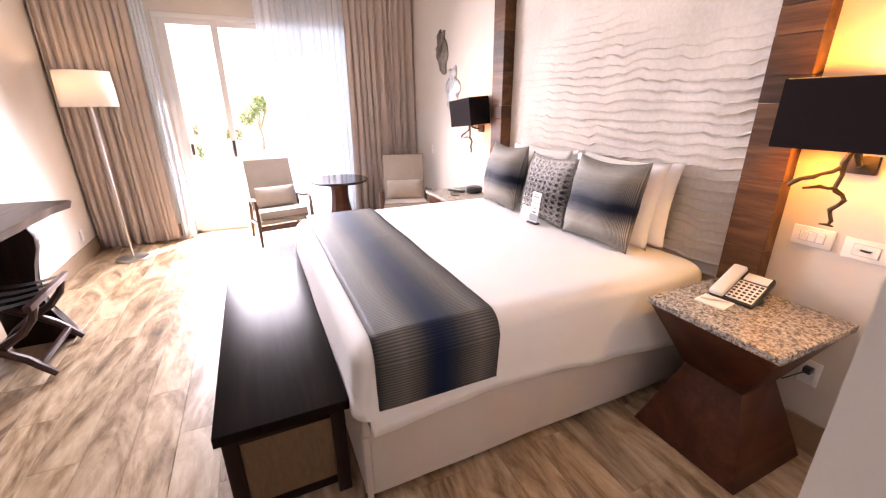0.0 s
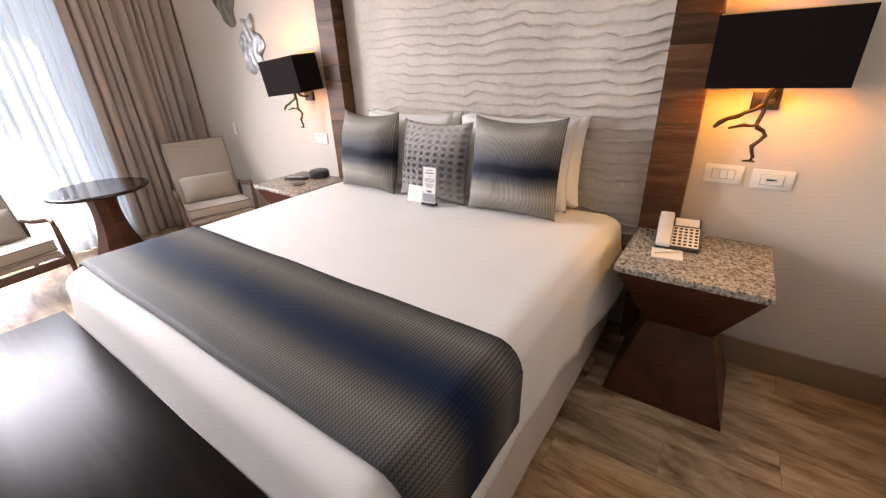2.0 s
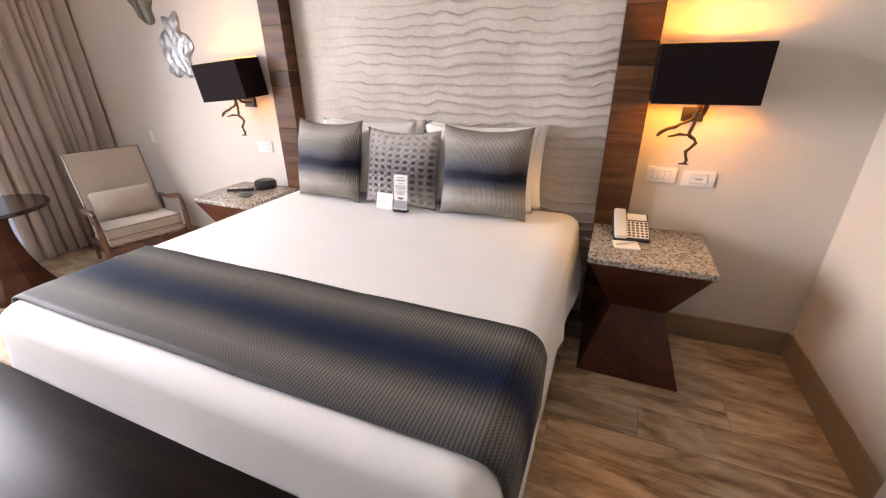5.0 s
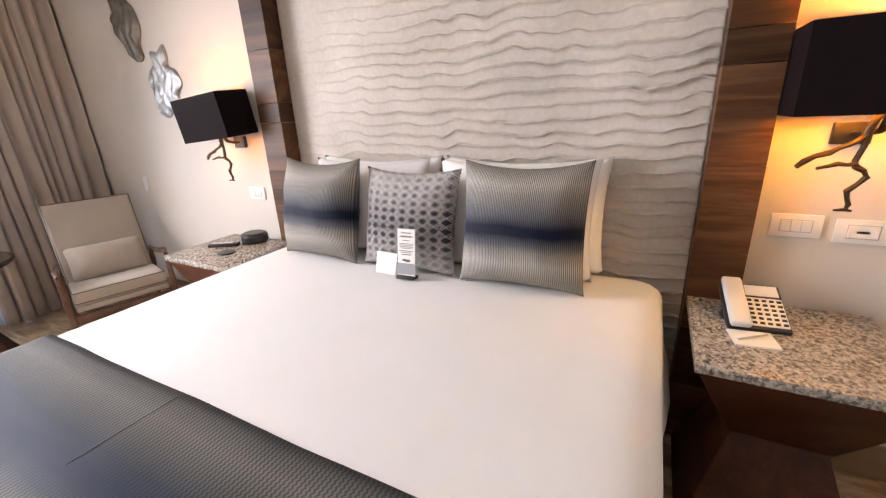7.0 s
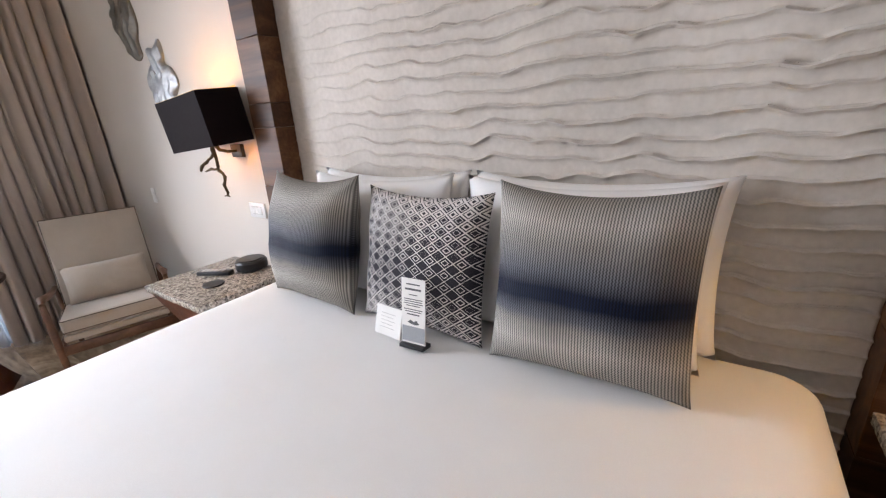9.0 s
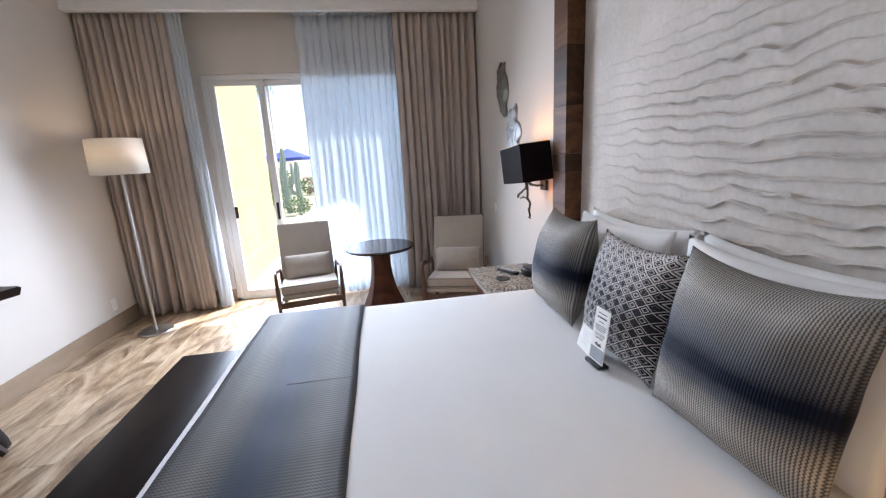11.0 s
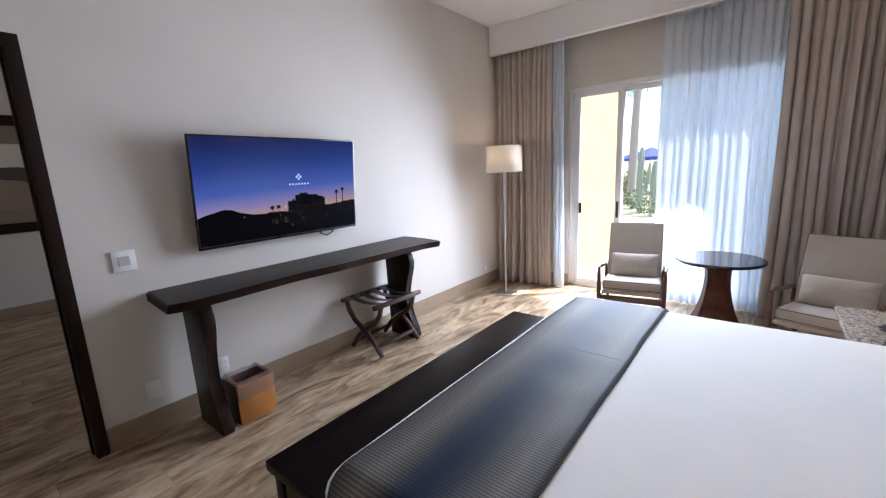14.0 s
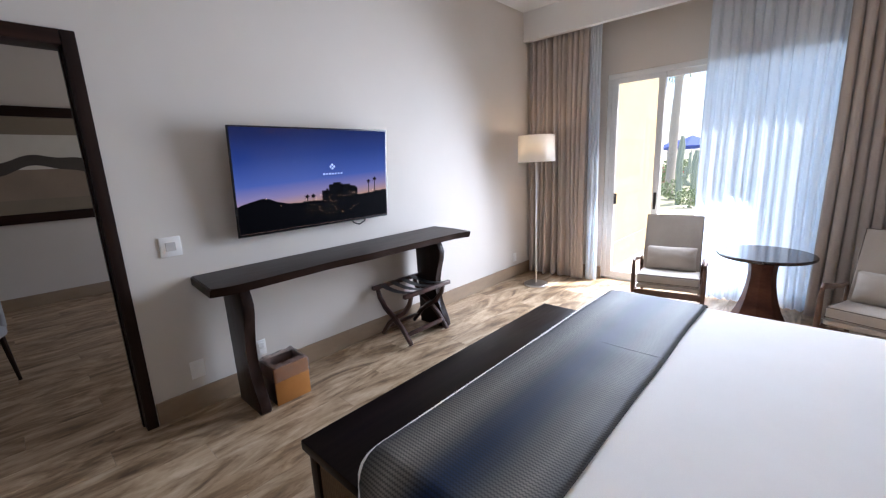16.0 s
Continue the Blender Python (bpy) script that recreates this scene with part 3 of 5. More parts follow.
def rounded(x0, x1, y0, y1, r, n=10, straight=24):
    """Points round a rectangle with rounded corners."""
    pts = []
    corners = (((x1 - r, y1 - r), 0), ((x0 + r, y1 - r), 90), ((x0 + r, y0 + r), 180), ((x1 - r, y0 + r), 270))
    for c, ((cx, cy), a0) in enumerate(corners):
        for k in range(n + 1):
            a = radians(a0 + 90 * k / n)
            pts.append((cx + r * math.cos(a), cy + r * math.sin(a)))
        nx, na = corners[(c + 1) % 4]
        e = (nx[0] + r * math.cos(radians(na)), nx[1] + r * math.sin(radians(na)))
        s = pts[-1]
        pts += [(s[0] + (e[0] - s[0]) * k / straight, s[1] + (e[1] - s[1]) * k / straight) for k in range(1, straight)]
    return pts


def rings(levels, wobble):
    """A shell from rounded rectangles: (inset, height, corner radius) each."""
    bm = bmesh.new()
    loops = []
    for inset, z, r in levels:
        loop = []
        for x, y in rounded(BX0 + inset, BX1 - inset, BY0 + inset, BY1 - inset, r):
            dx, dy, dz = wobble(x, y, z)
            loop.append(bm.verts.new((x + dx, y + dy, z + dz)))
        loops.append(loop)
    for a, b in zip(loops, loops[1:]):
        for k in range(len(a)):
            bm.faces.new((a[k], a[(k + 1) % len(a)], b[(k + 1) % len(a)], b[k]))
    bm.faces.new(loops[0])
    return bm


def foot_sink(x):
    """How far the bedspread sinks towards the foot."""
    return 0.012 * max(0.0, min(1.0, (BX0 + 0.20 - x) / 0.20)) ** 1.6


def duvet_wobble(x, y, z):
    low = max(0.0, (0.62 - z) / 0.3)
    s = noise.noise((x * 3.1, y * 3.1, z * 1.3)) * 0.012 * (0.25 + low) + noise.noise((x * 9, y * 9, 2.0)) * 0.006 * low + 0.006 * low * noise.noise((x * 4 + z * 5, y * 4, 3.0))
    cy, cx = (y - (BY0 + BY1) / 2), (x - (BX0 + BX1) / 2)
    s += low * (0.010 + 0.035 * max(0.0, min(1.0, (x - 1.5) / 0.8)) + 0.012 * noise.noise((x * 5.5, z * 2.0, 7.0)))
    lift = 0.003 * noise.noise((x * 2.2, y * 2.2, 5.0)) - (foot_sink(x) if z > 0.6 else 0.0)
    low_hem = max(0.0, min(1.0, (0.56 - z) / 0.2))
    droop = -0.012 * noise.noise((x * 1.3, y * 1.3, 9.0)) * low_hem
    if abs(cx) > 0.93 and cx < 0:
        droop += 0.11 * low_hem
    else:
        droop += low_hem * (0.045 * math.exp(-((x - 1.15) / 0.5) ** 2) + 0.018)
    return (math.copysign(s, cx) if abs(cx) > 0.9 else 0, math.copysign(s, cy) if abs(cy) > 0.9 else 0, lift + droop)


RND = 0.078
bed = thing("bed", "king-size bed made up with white linen and a beige skirt", "bed", pose(0, 0, 0))
levels = [(0.93, BZ + 0.008, 0.02), (0.8, BZ + 0.008, 0.08), (0.55, BZ + 0.006, 0.08), (0.3, BZ + 0.003, 0.08), (0.2, BZ + 0.001, 0.08), (0.15, BZ, 0.08), (0.11, BZ, 0.08)]
levels += [(RND - RND * math.sin(radians(a)), BZ - RND + RND * math.cos(radians(a)) - 0.002, 0.085) for a in (10, 25, 40, 55, 70, 85)]
levels += [(-0.002, 0.58, 0.085), (-0.004, 0.52, 0.085), (-0.003, 0.46, 0.085), (-0.006, 0.40, 0.085), (-0.010, 0.36, 0.085), (-0.012, 0.325, 0.085), (-0.006, 0.322, 0.085), (0.01, 0.36, 0.08)]
duvet = part("duvet", rings(levels, duvet_wobble), M["linen"], bed, "smooth white bedspread with softly rounded edges", angle=180)


def skirt_wobble(x, y, z):
    k = noise.noise((x * 4, y * 4, 1.0)) * 0.004 * (1 - z / 0.5)
    return (k, k, 0.014 * noise.noise((x * 1.7, y * 1.7, 4.0)) if z < 0.1 else 0)


skirt_levels = [(0.05, 0.50, 0.05), (0.012, 0.48, 0.04), (0.010, 0.30, 0.04), (0.008, 0.15, 0.04), (0.006, 0.036, 0.04)]
part("bed_skirt", rings(skirt_levels, skirt_wobble), M["skirt"], bed, "straight beige bed skirt to the floor", angle=60)
for yy in (BY0 + 0.05, BY0 + 0.085):
    part("pleat", box(BX0 + 0.004, BX0 + 0.030, yy - 0.045, yy - 0.035, 0.014, 0.33, 0.003), M["skirt"], bed)

# runner across the foot of the bed
RX0, RX1 = 0.668, 1.192


def runner_at(u, v):
    half = (BY1 - BY0) / 2
    arc, drop = RND * math.pi / 2, 0.20
    total = 2 * (half - RND + arc + drop)
    s = (v - 0.5) * total
    side, d = math.copysign(1, s), abs(s)
    mid = (BY0 + BY1) / 2
    x = RX0 + u * (RX1 - RX0) + 0.012 * noise.noise((v * 4, 3.0, 0.0)) - 0.012 * max(0.0, 0.35 - v) / 0.35
    up = 0.007 - foot_sink(x) + 0.0025 * noise.noise((x * 6, s * 5, 0.0))
    if d < half - RND:
        return (x, mid + side * d, BZ + 0.004 + up)
    d -= half - RND
    if d < arc:
        a = d / RND
        return (x, mid + side * (half - RND + (RND + up) * math.sin(a)), BZ - RND + (RND + up) * math.cos(a) + 0.004)
    d -= arc
    x += 0.06 * d * (0.5 - u)
    return (x, mid + side * (half + up + 0.006), BZ - RND - d)


runner = thing("bed_runner", "ribbed grey bed runner with a dip-dyed navy stripe", "bed runner", pose(0, 0, 0))
thicken(part("cloth", sheet(20, 260, runner_at), M["runner"], runner, angle=180), 0.007, 0.0)
M["thread"] = surface("dark_thread", (0.035, 0.035, 0.035), (0.06, 0.06, 0.06), 60, 0.8)
for side in (0.0, 1.0):
    part("hem", tube([runner_at(side, k / 90) for k in range(91)], 0.0036, 6), M["thread"], runner, "stitched dark edge")
seam = [Vector(runner_at(0.5 + k / 60, 0.56)) + Vector((0, 0.004 * noise.noise((k * 0.3, 0, 0)), 0.0035)) for k in range(31)]
part("seam", tube(seam, 0.0010, 6), M["thread"], runner, "narrow cross seam")


def cushion_mesh(w, h, d, pull=0.055, n=28, sag=0.0, ribs=0):
    """A filled cushion: bulging faces, pulled-out corners, edges that draw in. Front towards -y."""
    bm = bmesh.new()
    layer = bm.loops.layers.uv.new("UVMap")
    nu = ribs * 5 if ribs else n

    def place(i, j, side):
        u, v = 2 * i / nu - 1, 2 * j / n - 1
        rib = 0.0004 * math.sin(2 * math.pi * ribs * i / nu) if ribs else 0.0
        fat = max(0.0, (1 - abs(u) ** 2.6)) ** 0.58 * max(0.0, (1 - abs(v) ** 2.6)) ** 0.58
        soft = -0.012 * (abs(u * v)) ** 9
        x = w / 2 * u * (1 - pull * (1 - v * v) * abs(u) - soft)
        z = h / 2 * v * (1 - pull * (1 - u * u) * abs(v) - soft) - sag * (1 - u * u) * max(0, v)
        pucker = 0.006 * math.sin(9 * math.atan2(v, u) + 3 * w) * max(0.0, max(abs(u), abs(v)) - 0.55)
        crease = pucker + 0.004 * noise.noise((u * 3 + w * 9, v * 3, side * 2.0)) + 0.005 * noise.noise((u * 1.5, v * 1.5 + h, side * 5.0))
        return Vector((x, side * (d / 2 * fat + (crease + rib if fat > 0.1 else 0)), z + h / 2))

    edge = {}
    for side in (-1, 1):
        grid = {}
        for i in range(nu + 1):
            for j in range(n + 1):
                rim = i in (0, nu) or j in (0, n)
                if rim and (i, j) in edge:
                    grid[i, j] = edge[i, j]
                else:
                    grid[i, j] = bm.verts.new(place(i, j, side))
                    if rim:
                        edge[i, j] = grid[i, j]
        for i in range(nu):
            for j in range(n):
                q = ((i, j), (i + 1, j), (i + 1, j + 1), (i, j + 1))
                f = bm.faces.new([grid[k] for k in q])
                for loop, (a, b) in zip(f.loops, q):
                    loop[layer].uv = (a / nu, b / n)
    return bm


def cushion(name, w, h, d, material, label, m, category="cushion", group="", sag=0.0, ribs=0):
    ob = part(name, cushion_mesh(w, h, d, sag=sag, ribs=ribs), material, None, angle=180)
    ob.matrix_basis = m
    return tagged(ob, label, category, group)


TOP = BZ + 0.012
for yy in (2.385, 3.17):
    cushion("bed_pillow", 0.76, 0.50, 0.15, M["linen"], "plump white bed pillow propped against the plaster wall", pose(2.455, yy, TOP, -7, 0, -90), "pillow", "white pillows", 0.02)
    cushion("bed_pillow", 0.72, 0.50, 0.15, M["linen"], "plump white bed pillow leaning on another pillow", pose(2.355, yy + 0.015, TOP, -11, 0, -90), "pillow", "white pillows", 0.02)
cushion("throw_cushion", 0.515, 0.515, 0.235, M["cushion"], "ribbed grey cushion with a navy dip-dyed band", pose(2.20, 2.305, TOP, -12, 0, -88), "cushion", "dip-dyed cushions", 0.02, 72)
cushion("throw_cushion", 0.515, 0.515, 0.235, M["cushion"], "ribbed grey cushion with a navy dip-dyed band", pose(2.20, 3.39, TOP, -12, 0, -93), "cushion", "dip-dyed cushions", 0.02, 72)
mid_cushion = thing("patterned_cushion", "black and white cushion woven in a diamond pattern", "cushion", pose(2.215, 2.855, TOP, -13, 0, -92))
part("cover", cushion_mesh(0.51, 0.475, 0.16, sag=0.015), M["diamond"], mid_cushion, angle=180)
part("cloth_tag", box(-0.004, 0.004, -0.022, 0.0, 0.11, 0.165, 0.001), M["red_flower"], mid_cushion, "small red cloth tag").location.x = 0.225

# cards on the bed
card = thing("welcome_card", "tall white printed card in a black stand on the bed", "card", pose(2.11, 2.79, TOP, -8, 0, -86))
part("leaflet", box(-0.043, 0.043, -0.0015, 0.0015, 0.012, 0.225), M["paper"], card)
part("stand", box(-0.045, 0.045, -0.018, 0.03, 0.0, 0.014, 0.003), M["black"], card, "black plastic stand")
for k, (w, z, hgt) in enumerate(((0.05, 0.205, 0.004), (0.058, 0.188, 0.006), (0.03, 0.172, 0.003), (0.068, 0.158, 0.0025), (0.066, 0.151, 0.0025), (0.07, 0.144, 0.0025), (0.05, 0.137, 0.0025), (0.068, 0.125, 0.0025), (0.06, 0.118, 0.0025), (0.045, 0.108, 0.004))):
    part("printed_line", box(-w / 2, w / 2, -0.0022, -0.0014, z, z + hgt), M["print"], card)
part("printed_picture", box(-0.041, 0.041, -0.0022, -0.0014, 0.02, 0.07), M["grey_cloth"], card, "grey printed picture")
part("printed_picture", prism([(-0.022, 0.083), (-0.01, 0.092), (0.0, 0.086), (0.012, 0.091), (0.022, 0.08), (0.004, 0.076), (-0.012, 0.08)], "y", -0.0022, -0.0014), M["print"], card, "small dark printed emblem")
note = thing("note_card", "small white folded note card on the bed", "card", pose(2.125, 2.915, TOP, -16, 0, -94))
part("leaf", box(-0.058, 0.058, -0.001, 0.001, 0.0, 0.10), M["paper"], note)
for k in range(5):
    part("printed_line", box(-0.035, 0.03 - 0.008 * (k % 2), -0.0016, -0.0009, 0.075 - 0.012 * k, 0.0765 - 0.012 * k), M["grey_plastic"], note)

# ---- bench at the foot of the bed ----
bench = thing("bench", "long low dark-stained wooden bench with woven cane ends", "bench", pose(0, 0, 0))
NX0, NX1, NY0, NY1, NZ = 0.09, 0.568, 1.85, 3.93, 0.475
part("top", box(NX0, NX1, NY0, NY1, NZ - 0.045, NZ, 0.004), M["bench_top"], bench)
for x in (NX0 + 0.02, NX1 - 0.075):
    for y in (NY0 + 0.02, NY1 - 0.075):
        part("leg", box(x, x + 0.055, y, y + 0.055, 0, NZ - 0.045, 0.004), M["espresso_z"], bench)
for y in (NY0 + 0.035, NY1 - 0.06):
    part("end_panel", box(NX0 + 0.075, NX1 - 0.075, y, y + 0.02, 0.09, NZ - 0.085), M["cane"], bench, "woven cane end panel")
    part("rail", box(NX0 + 0.075, NX1 - 0.075, y - 0.006, y + 0.03, NZ - 0.085, NZ - 0.045, 0.003), M["espresso"], bench)
    part("rail", box(NX0 + 0.075, NX1 - 0.075, y - 0.006, y + 0.03, 0.05, 0.09, 0.003), M["espresso"], bench)
    for k in range(22):
        x = NX0 + 0.082 + k * (NX1 - NX0 - 0.164) / 21
        part("cane_strand", box(x - 0.003, x + 0.003, y - 0.003, y + 0.023, 0.09, NZ - 0.085), M["cane"], bench)
part("long_rail", box(NX0 + 0.03, NX0 + 0.06, NY0 + 0.075, NY1 - 0.075, NZ - 0.11, NZ - 0.045, 0.003), M["espresso"], bench)
part("long_rail", box(NX1 - 0.06, NX1 - 0.03, NY0 + 0.075, NY1 - 0.075, NZ - 0.11, NZ - 0.045, 0.003), M["espresso"], bench)


# ---- nightstands ----
def frustum(w0, d0, z0, w1, d1, z1):
    bm = bmesh.new()
    lo = [bm.verts.new((sx * w0 / 2, sy * d0 / 2, z0)) for sx, sy in ((-1, -1), (1, -1), (1, 1), (-1, 1))]
    hi = [bm.verts.new((sx * w1 / 2, sy * d1 / 2, z1)) for sx, sy in ((-1, -1), (1, -1), (1, 1), (-1, 1))]
    for k in range(4):
        bm.faces.new((lo[k], lo[(k + 1) % 4], hi[(k + 1) % 4], hi[k]))
    bm.faces.new(lo), bm.faces.new(hi)
    bmesh.ops.bevel(bm, geom=bm.edges[:], offset=0.003, segments=1, affect="EDGES")
    return bm


NS_Z = 0.700


def nightstand(x0, x1, y0, y1, label):
    w, d = x1 - x0, y1 - y0
    t = thing("nightstand", label, "nightstand", pose((x0 + x1) / 2, (y0 + y1) / 2, 0), "nightstands")
    part("base", frustum(w - 0.05, d - 0.05, 0.0, 0.24, 0.25, 0.395), M["mahogany"], t)
    part("body", frustum(0.26, 0.27, 0.385, w - 0.02, d - 0.02, NS_Z - 0.032), M["mahogany"], t)
    part("top", box(-w / 2, w / 2, -d / 2, d / 2, NS_Z - 0.032, NS_Z, 0.004), M["granite"], t, "speckled polished granite slab")
    return t


nightstand(1.958, 2.500, 1.125, 1.682, "hourglass mahogany nightstand with a granite top and phone")
nightstand(1.97, 2.462, 3.890, 4.445, "hourglass mahogany nightstand with a granite top beside armchair")

# ---- sculpted wall panel and wooden columns ----
PY0, PY1 = 1.688, 3.81


def ripple(y, z):
    """The panel's relief: drifting ridges with a soft slope above and a crisp lip below."""
    wob = 0.022 * noise.noise((y * 1.6, z * 1.2, 0.0)) + 0.030 * noise.noise((y * 5.5, z * 4.0, 4.0)) + 0.013 * noise.noise((y * 13, z * 9, 8.0)) + 0.0018 * noise.noise((y * 30, z * 14, 5.0))
    k = (z + wob) / 0.056
    f = k - math.floor(k)
    fade = min(1.0, max(0.0, (2.06 + 0.3 * noise.noise((y * 1.2, 0.0, 2.0)) - z) / 0.35))
    rim = min(1.0, (y - PY0 + 0.06) / 0.12, (PY1 - y + 0.10) / 1.25)
    weight = 0.65 + 0.5 * noise.noise((y * 2.1, math.floor(k) * 0.9, 6.0))
    lip = 0.55 * ((f / 0.9) ** 3 if f < 0.9 else (1 - f) / 0.1) + 0.45 * math.exp(-((f - 0.9) / 0.06) ** 2)
    return 0.034 * lip * fade * max(0.12, rim) * max(0.25, weight) + 0.0016 * noise.noise((y * 22, z * 22, 1.0)) + 0.0012 * noise.noise((y * 60, z * 60, 3.0))


def panel_at(u, v):
    y, z = PY0 + u * (PY1 - PY0), 0.30 + v * (CEIL - 0.30)
    return (PANEL_X - ripple(y, z), y, z)


panel = tagged(part("sculpted_panel", sheet(280, 1300, panel_at), M["plaster"], None, angle=180), "cream sculpted plaster panel with wavy raised ridges", "wall panel", kind="structure")
thicken(panel, 0.012, 1.0)


def column(y0, y1, seed):
    rnd = random.Random(seed)
    t = thing("wood_column", "tall pilaster clad in figured walnut blocks", "wood column", kind="structure")
    z = 0.0
    while z < CEIL - 0.01:
        h = rnd.choice((0.11, 0.16, 0.22, 0.28, 0.33))
        top = min(CEIL, z + h)
        if CEIL - top < 0.08:
            top = CEIL
        j = rnd.uniform(0, 0.0025)
        part("block", box(COL_X + j, PANEL_X + 0.02, y0, y1, z + 0.0008, top - 0.0008, 0.0015, 1), M["walnut"], t)
        z = top


column(1.512, 1.688, 11)
column(3.81, 3.985, 23)


# ---- wall sconces ----
def sconce(y, lean=0.0, up=2.2, down=1.45):
    """A box shade on a twig-shaped bronze arm."""
    t = thing("wall_sconce", "lit sconce with dark box shade on a bronze twig", "wall lamp", pose(0, y, 0), "bedside sconces")
    x0, x1, h0, h1, w = 2.285, 2.500, 1.385, 1.638, 0.215
    shade = part("shade", box(x0, x0 + 0.004, -w, w, h0, h1), M["shade_dark"], t, "dark brown rectangular fabric shade", smooth=False)
    part("shade_side", box(x0 + 0.004, x1, -w, -w + 0.004, h0, h1), M["shade_dark"], shade, smooth=False)
    part("shade_side", box(x0 + 0.004, x1, w - 0.004, w, h0, h1), M["shade_dark"], shade, smooth=False)
    part("shade_back", box(x1 - 0.004, x1, -w + 0.004, w - 0.004, h0, h1), M["shade_dark"], shade, smooth=False)
    part("lining", box(x0 + 0.006, x0 + 0.008, -w + 0.008, w - 0.008, h0 + 0.002, h1 + 0.003), M["gold"], shade, "gold shade lining", smooth=False)
    part("lining", box(x1 - 0.008, x1 - 0.006, -w + 0.008, w - 0.008, h0 + 0.002, h1 + 0.012), M["gold"], shade, "gold shade lining", smooth=False)
    for s in (-1, 1):
        part("lining", box(x0 + 0.008, x1 - 0.008, s * (w - 0.007) - 0.001, s * (w - 0.007) + 0.001, h0 + 0.002, h1 + 0.003), M["gold"], shade, "gold shade lining", smooth=False)
    pivot = pose(2.39, 0, 1.50)
    shade.matrix_basis = pose(0, 0, -0.007 * lean) @ pivot @ pose(0, 0, 0, -lean, -lean, 0) @ pivot.inverted()
    part("wall_plate", box(WX - 0.022, WX, -0.05, 0.05, 1.285, 1.355, 0.003), M["dark_metal"], t, "dark metal wall plate")
    part("arm", tube([(WX - 0.02, 0.0, 1.32), (2.47, -0.015, 1.322), (2.42, -0.03, 1.335), (2.395, -0.03, 1.37), (2.39, -0.025, 1.46)], [0.008, 0.008, 0.010, 0.012, 0.010], 8), M["bronze"], t)
    part("twig", tube([(2.395, -0.025, 1.40), (2.397, -0.004, 1.37), (2.402, 0.006, 1.335), (2.408, 0.002, 1.29), (2.412, 0.012, 1.245), (2.410, 0.008, 1.228), (2.414, -0.016, 1.214), (2.416, -0.026, 1.196), (2.42, -0.010, 1.172), (2.42, 0.010, 1.150), (2.422, 0.004, 1.128), (2.424, -0.004, 1.106), (2.422, 0.002, 1.088)], [0.0072, 0.0104, 0.0128, 0.0080, 0.0088, 0.0104, 0.0080, 0.0096, 0.0072, 0.0096, 0.0072, 0.0080, 0.0048], 9), M["bronze"], t, "cast bronze twig")
    part("twig_foot", tube([(2.42, 0.030, 1.087), (2.422, 0.004, 1.090), (2.424, -0.016, 1.086)], [0.0032, 0.0056, 0.0032], 8), M["bronze"], t)
    part("twig_branch", tube([(2.402, 0.004, 1.322), (2.40, 0.030, 1.300), (2.395, 0.062, 1.286), (2.393, 0.082, 1.272), (2.390, 0.115, 1.262), (2.388, 0.140, 1.246), (2.390, 0.158, 1.226)], [0.0096, 0.0080, 0.0072, 0.0096, 0.0080, 0.0104, 0.0072], 9), M["bronze"], t, "cast bronze twig")
    part("twig_branch", tube([(2.410, 0.008, 1.238), (2.402, 0.030, 1.234), (2.397, 0.055, 1.238), (2.392, 0.082, 1.230), (2.390, 0.106, 1.224)], [0.0088, 0.0056, 0.0080, 0.0056, 0.0048], 8), M["bronze"], t, "cast bronze twig")
    part("bulb", lathe([(0.004, 0), (0.012, 0.008), (0.018, 0.03), (0.014, 0.05), (0.004, 0.058)], 16, (2.392, -0.025, 1.46)), M["bulb"], t, "glowing warm bulb")
    lamp = new("sconce_light", bpy.data.lights.new("sconce_light", "POINT"))
    lamp.data.energy, lamp.data.color, lamp.data.shadow_soft_size = up, (1.0, 0.57, 0.10), 0.035
    lamp.location = (2.392, y - 0.02, 1.56)
    low = new("sconce_light_low", bpy.data.lights.new("sconce_light_low", "POINT"))
    low.data.energy, low.data.color, low.data.shadow_soft_size = down, (1.0, 0.57, 0.10), 0.03
    low.location = (2.392, y + 0.02, 1.495)


sconce(1.295)
sconce(4.285, 4.5, 1.1, 0.6)


# ---- switches and sockets ----
def plate(name, m, w, h, label, category, pieces):
    """A wall plate in the plane x = 0 that faces -x, with pieces (y0, y1, z0, z1, material, part name)."""
    t = thing(name, label, category, m)
    part("cover_plate", box(-0.009, 0, -w / 2, w / 2, -h / 2, h / 2, 0.003), M["white_plastic"], t)
    for y0, y1, z0, z1, mat, pname in pieces:
        part(pname, box(-0.0100 if pname == "surround" else -0.0125, -0.006, y0, y1, z0, z1, 0.0004 if pname == "surround" else 0.0015, 1), mat, t)
    return t


three = [(-0.047, 0.047, -0.023, 0.023, M["grey_plastic"], "surround")] + [(k * 0.030 - 0.044, k * 0.030 - 0.0165, -0.02, 0.02, M["white_plastic"], "rocker") for k in range(3)]
slot = [(-0.043, 0.043, -0.025, 0.025, M["grey_plastic"], "surround"), (-0.04, 0.04, -0.022, 0.022, M["white_plastic"], "insert"), (-0.018, 0.02, -0.006, 0.005, M["black"], "slider")]
holes = [(-0.022, 0.022, 0.004, 0.04, M["white_plastic"], "socket"), (-0.022, 0.022, -0.04, -0.004, M["white_plastic"], "socket"), (-0.009, -0.006, 0.018, 0.03, M["black"], "slot"), (0.006, 0.009, 0.018, 0.03, M["black"], "slot"), (-0.009, -0.006, -0.027, -0.015, M["black"], "slot"), (0.006, 0.009, -0.027, -0.015, M["black"], "slot")]
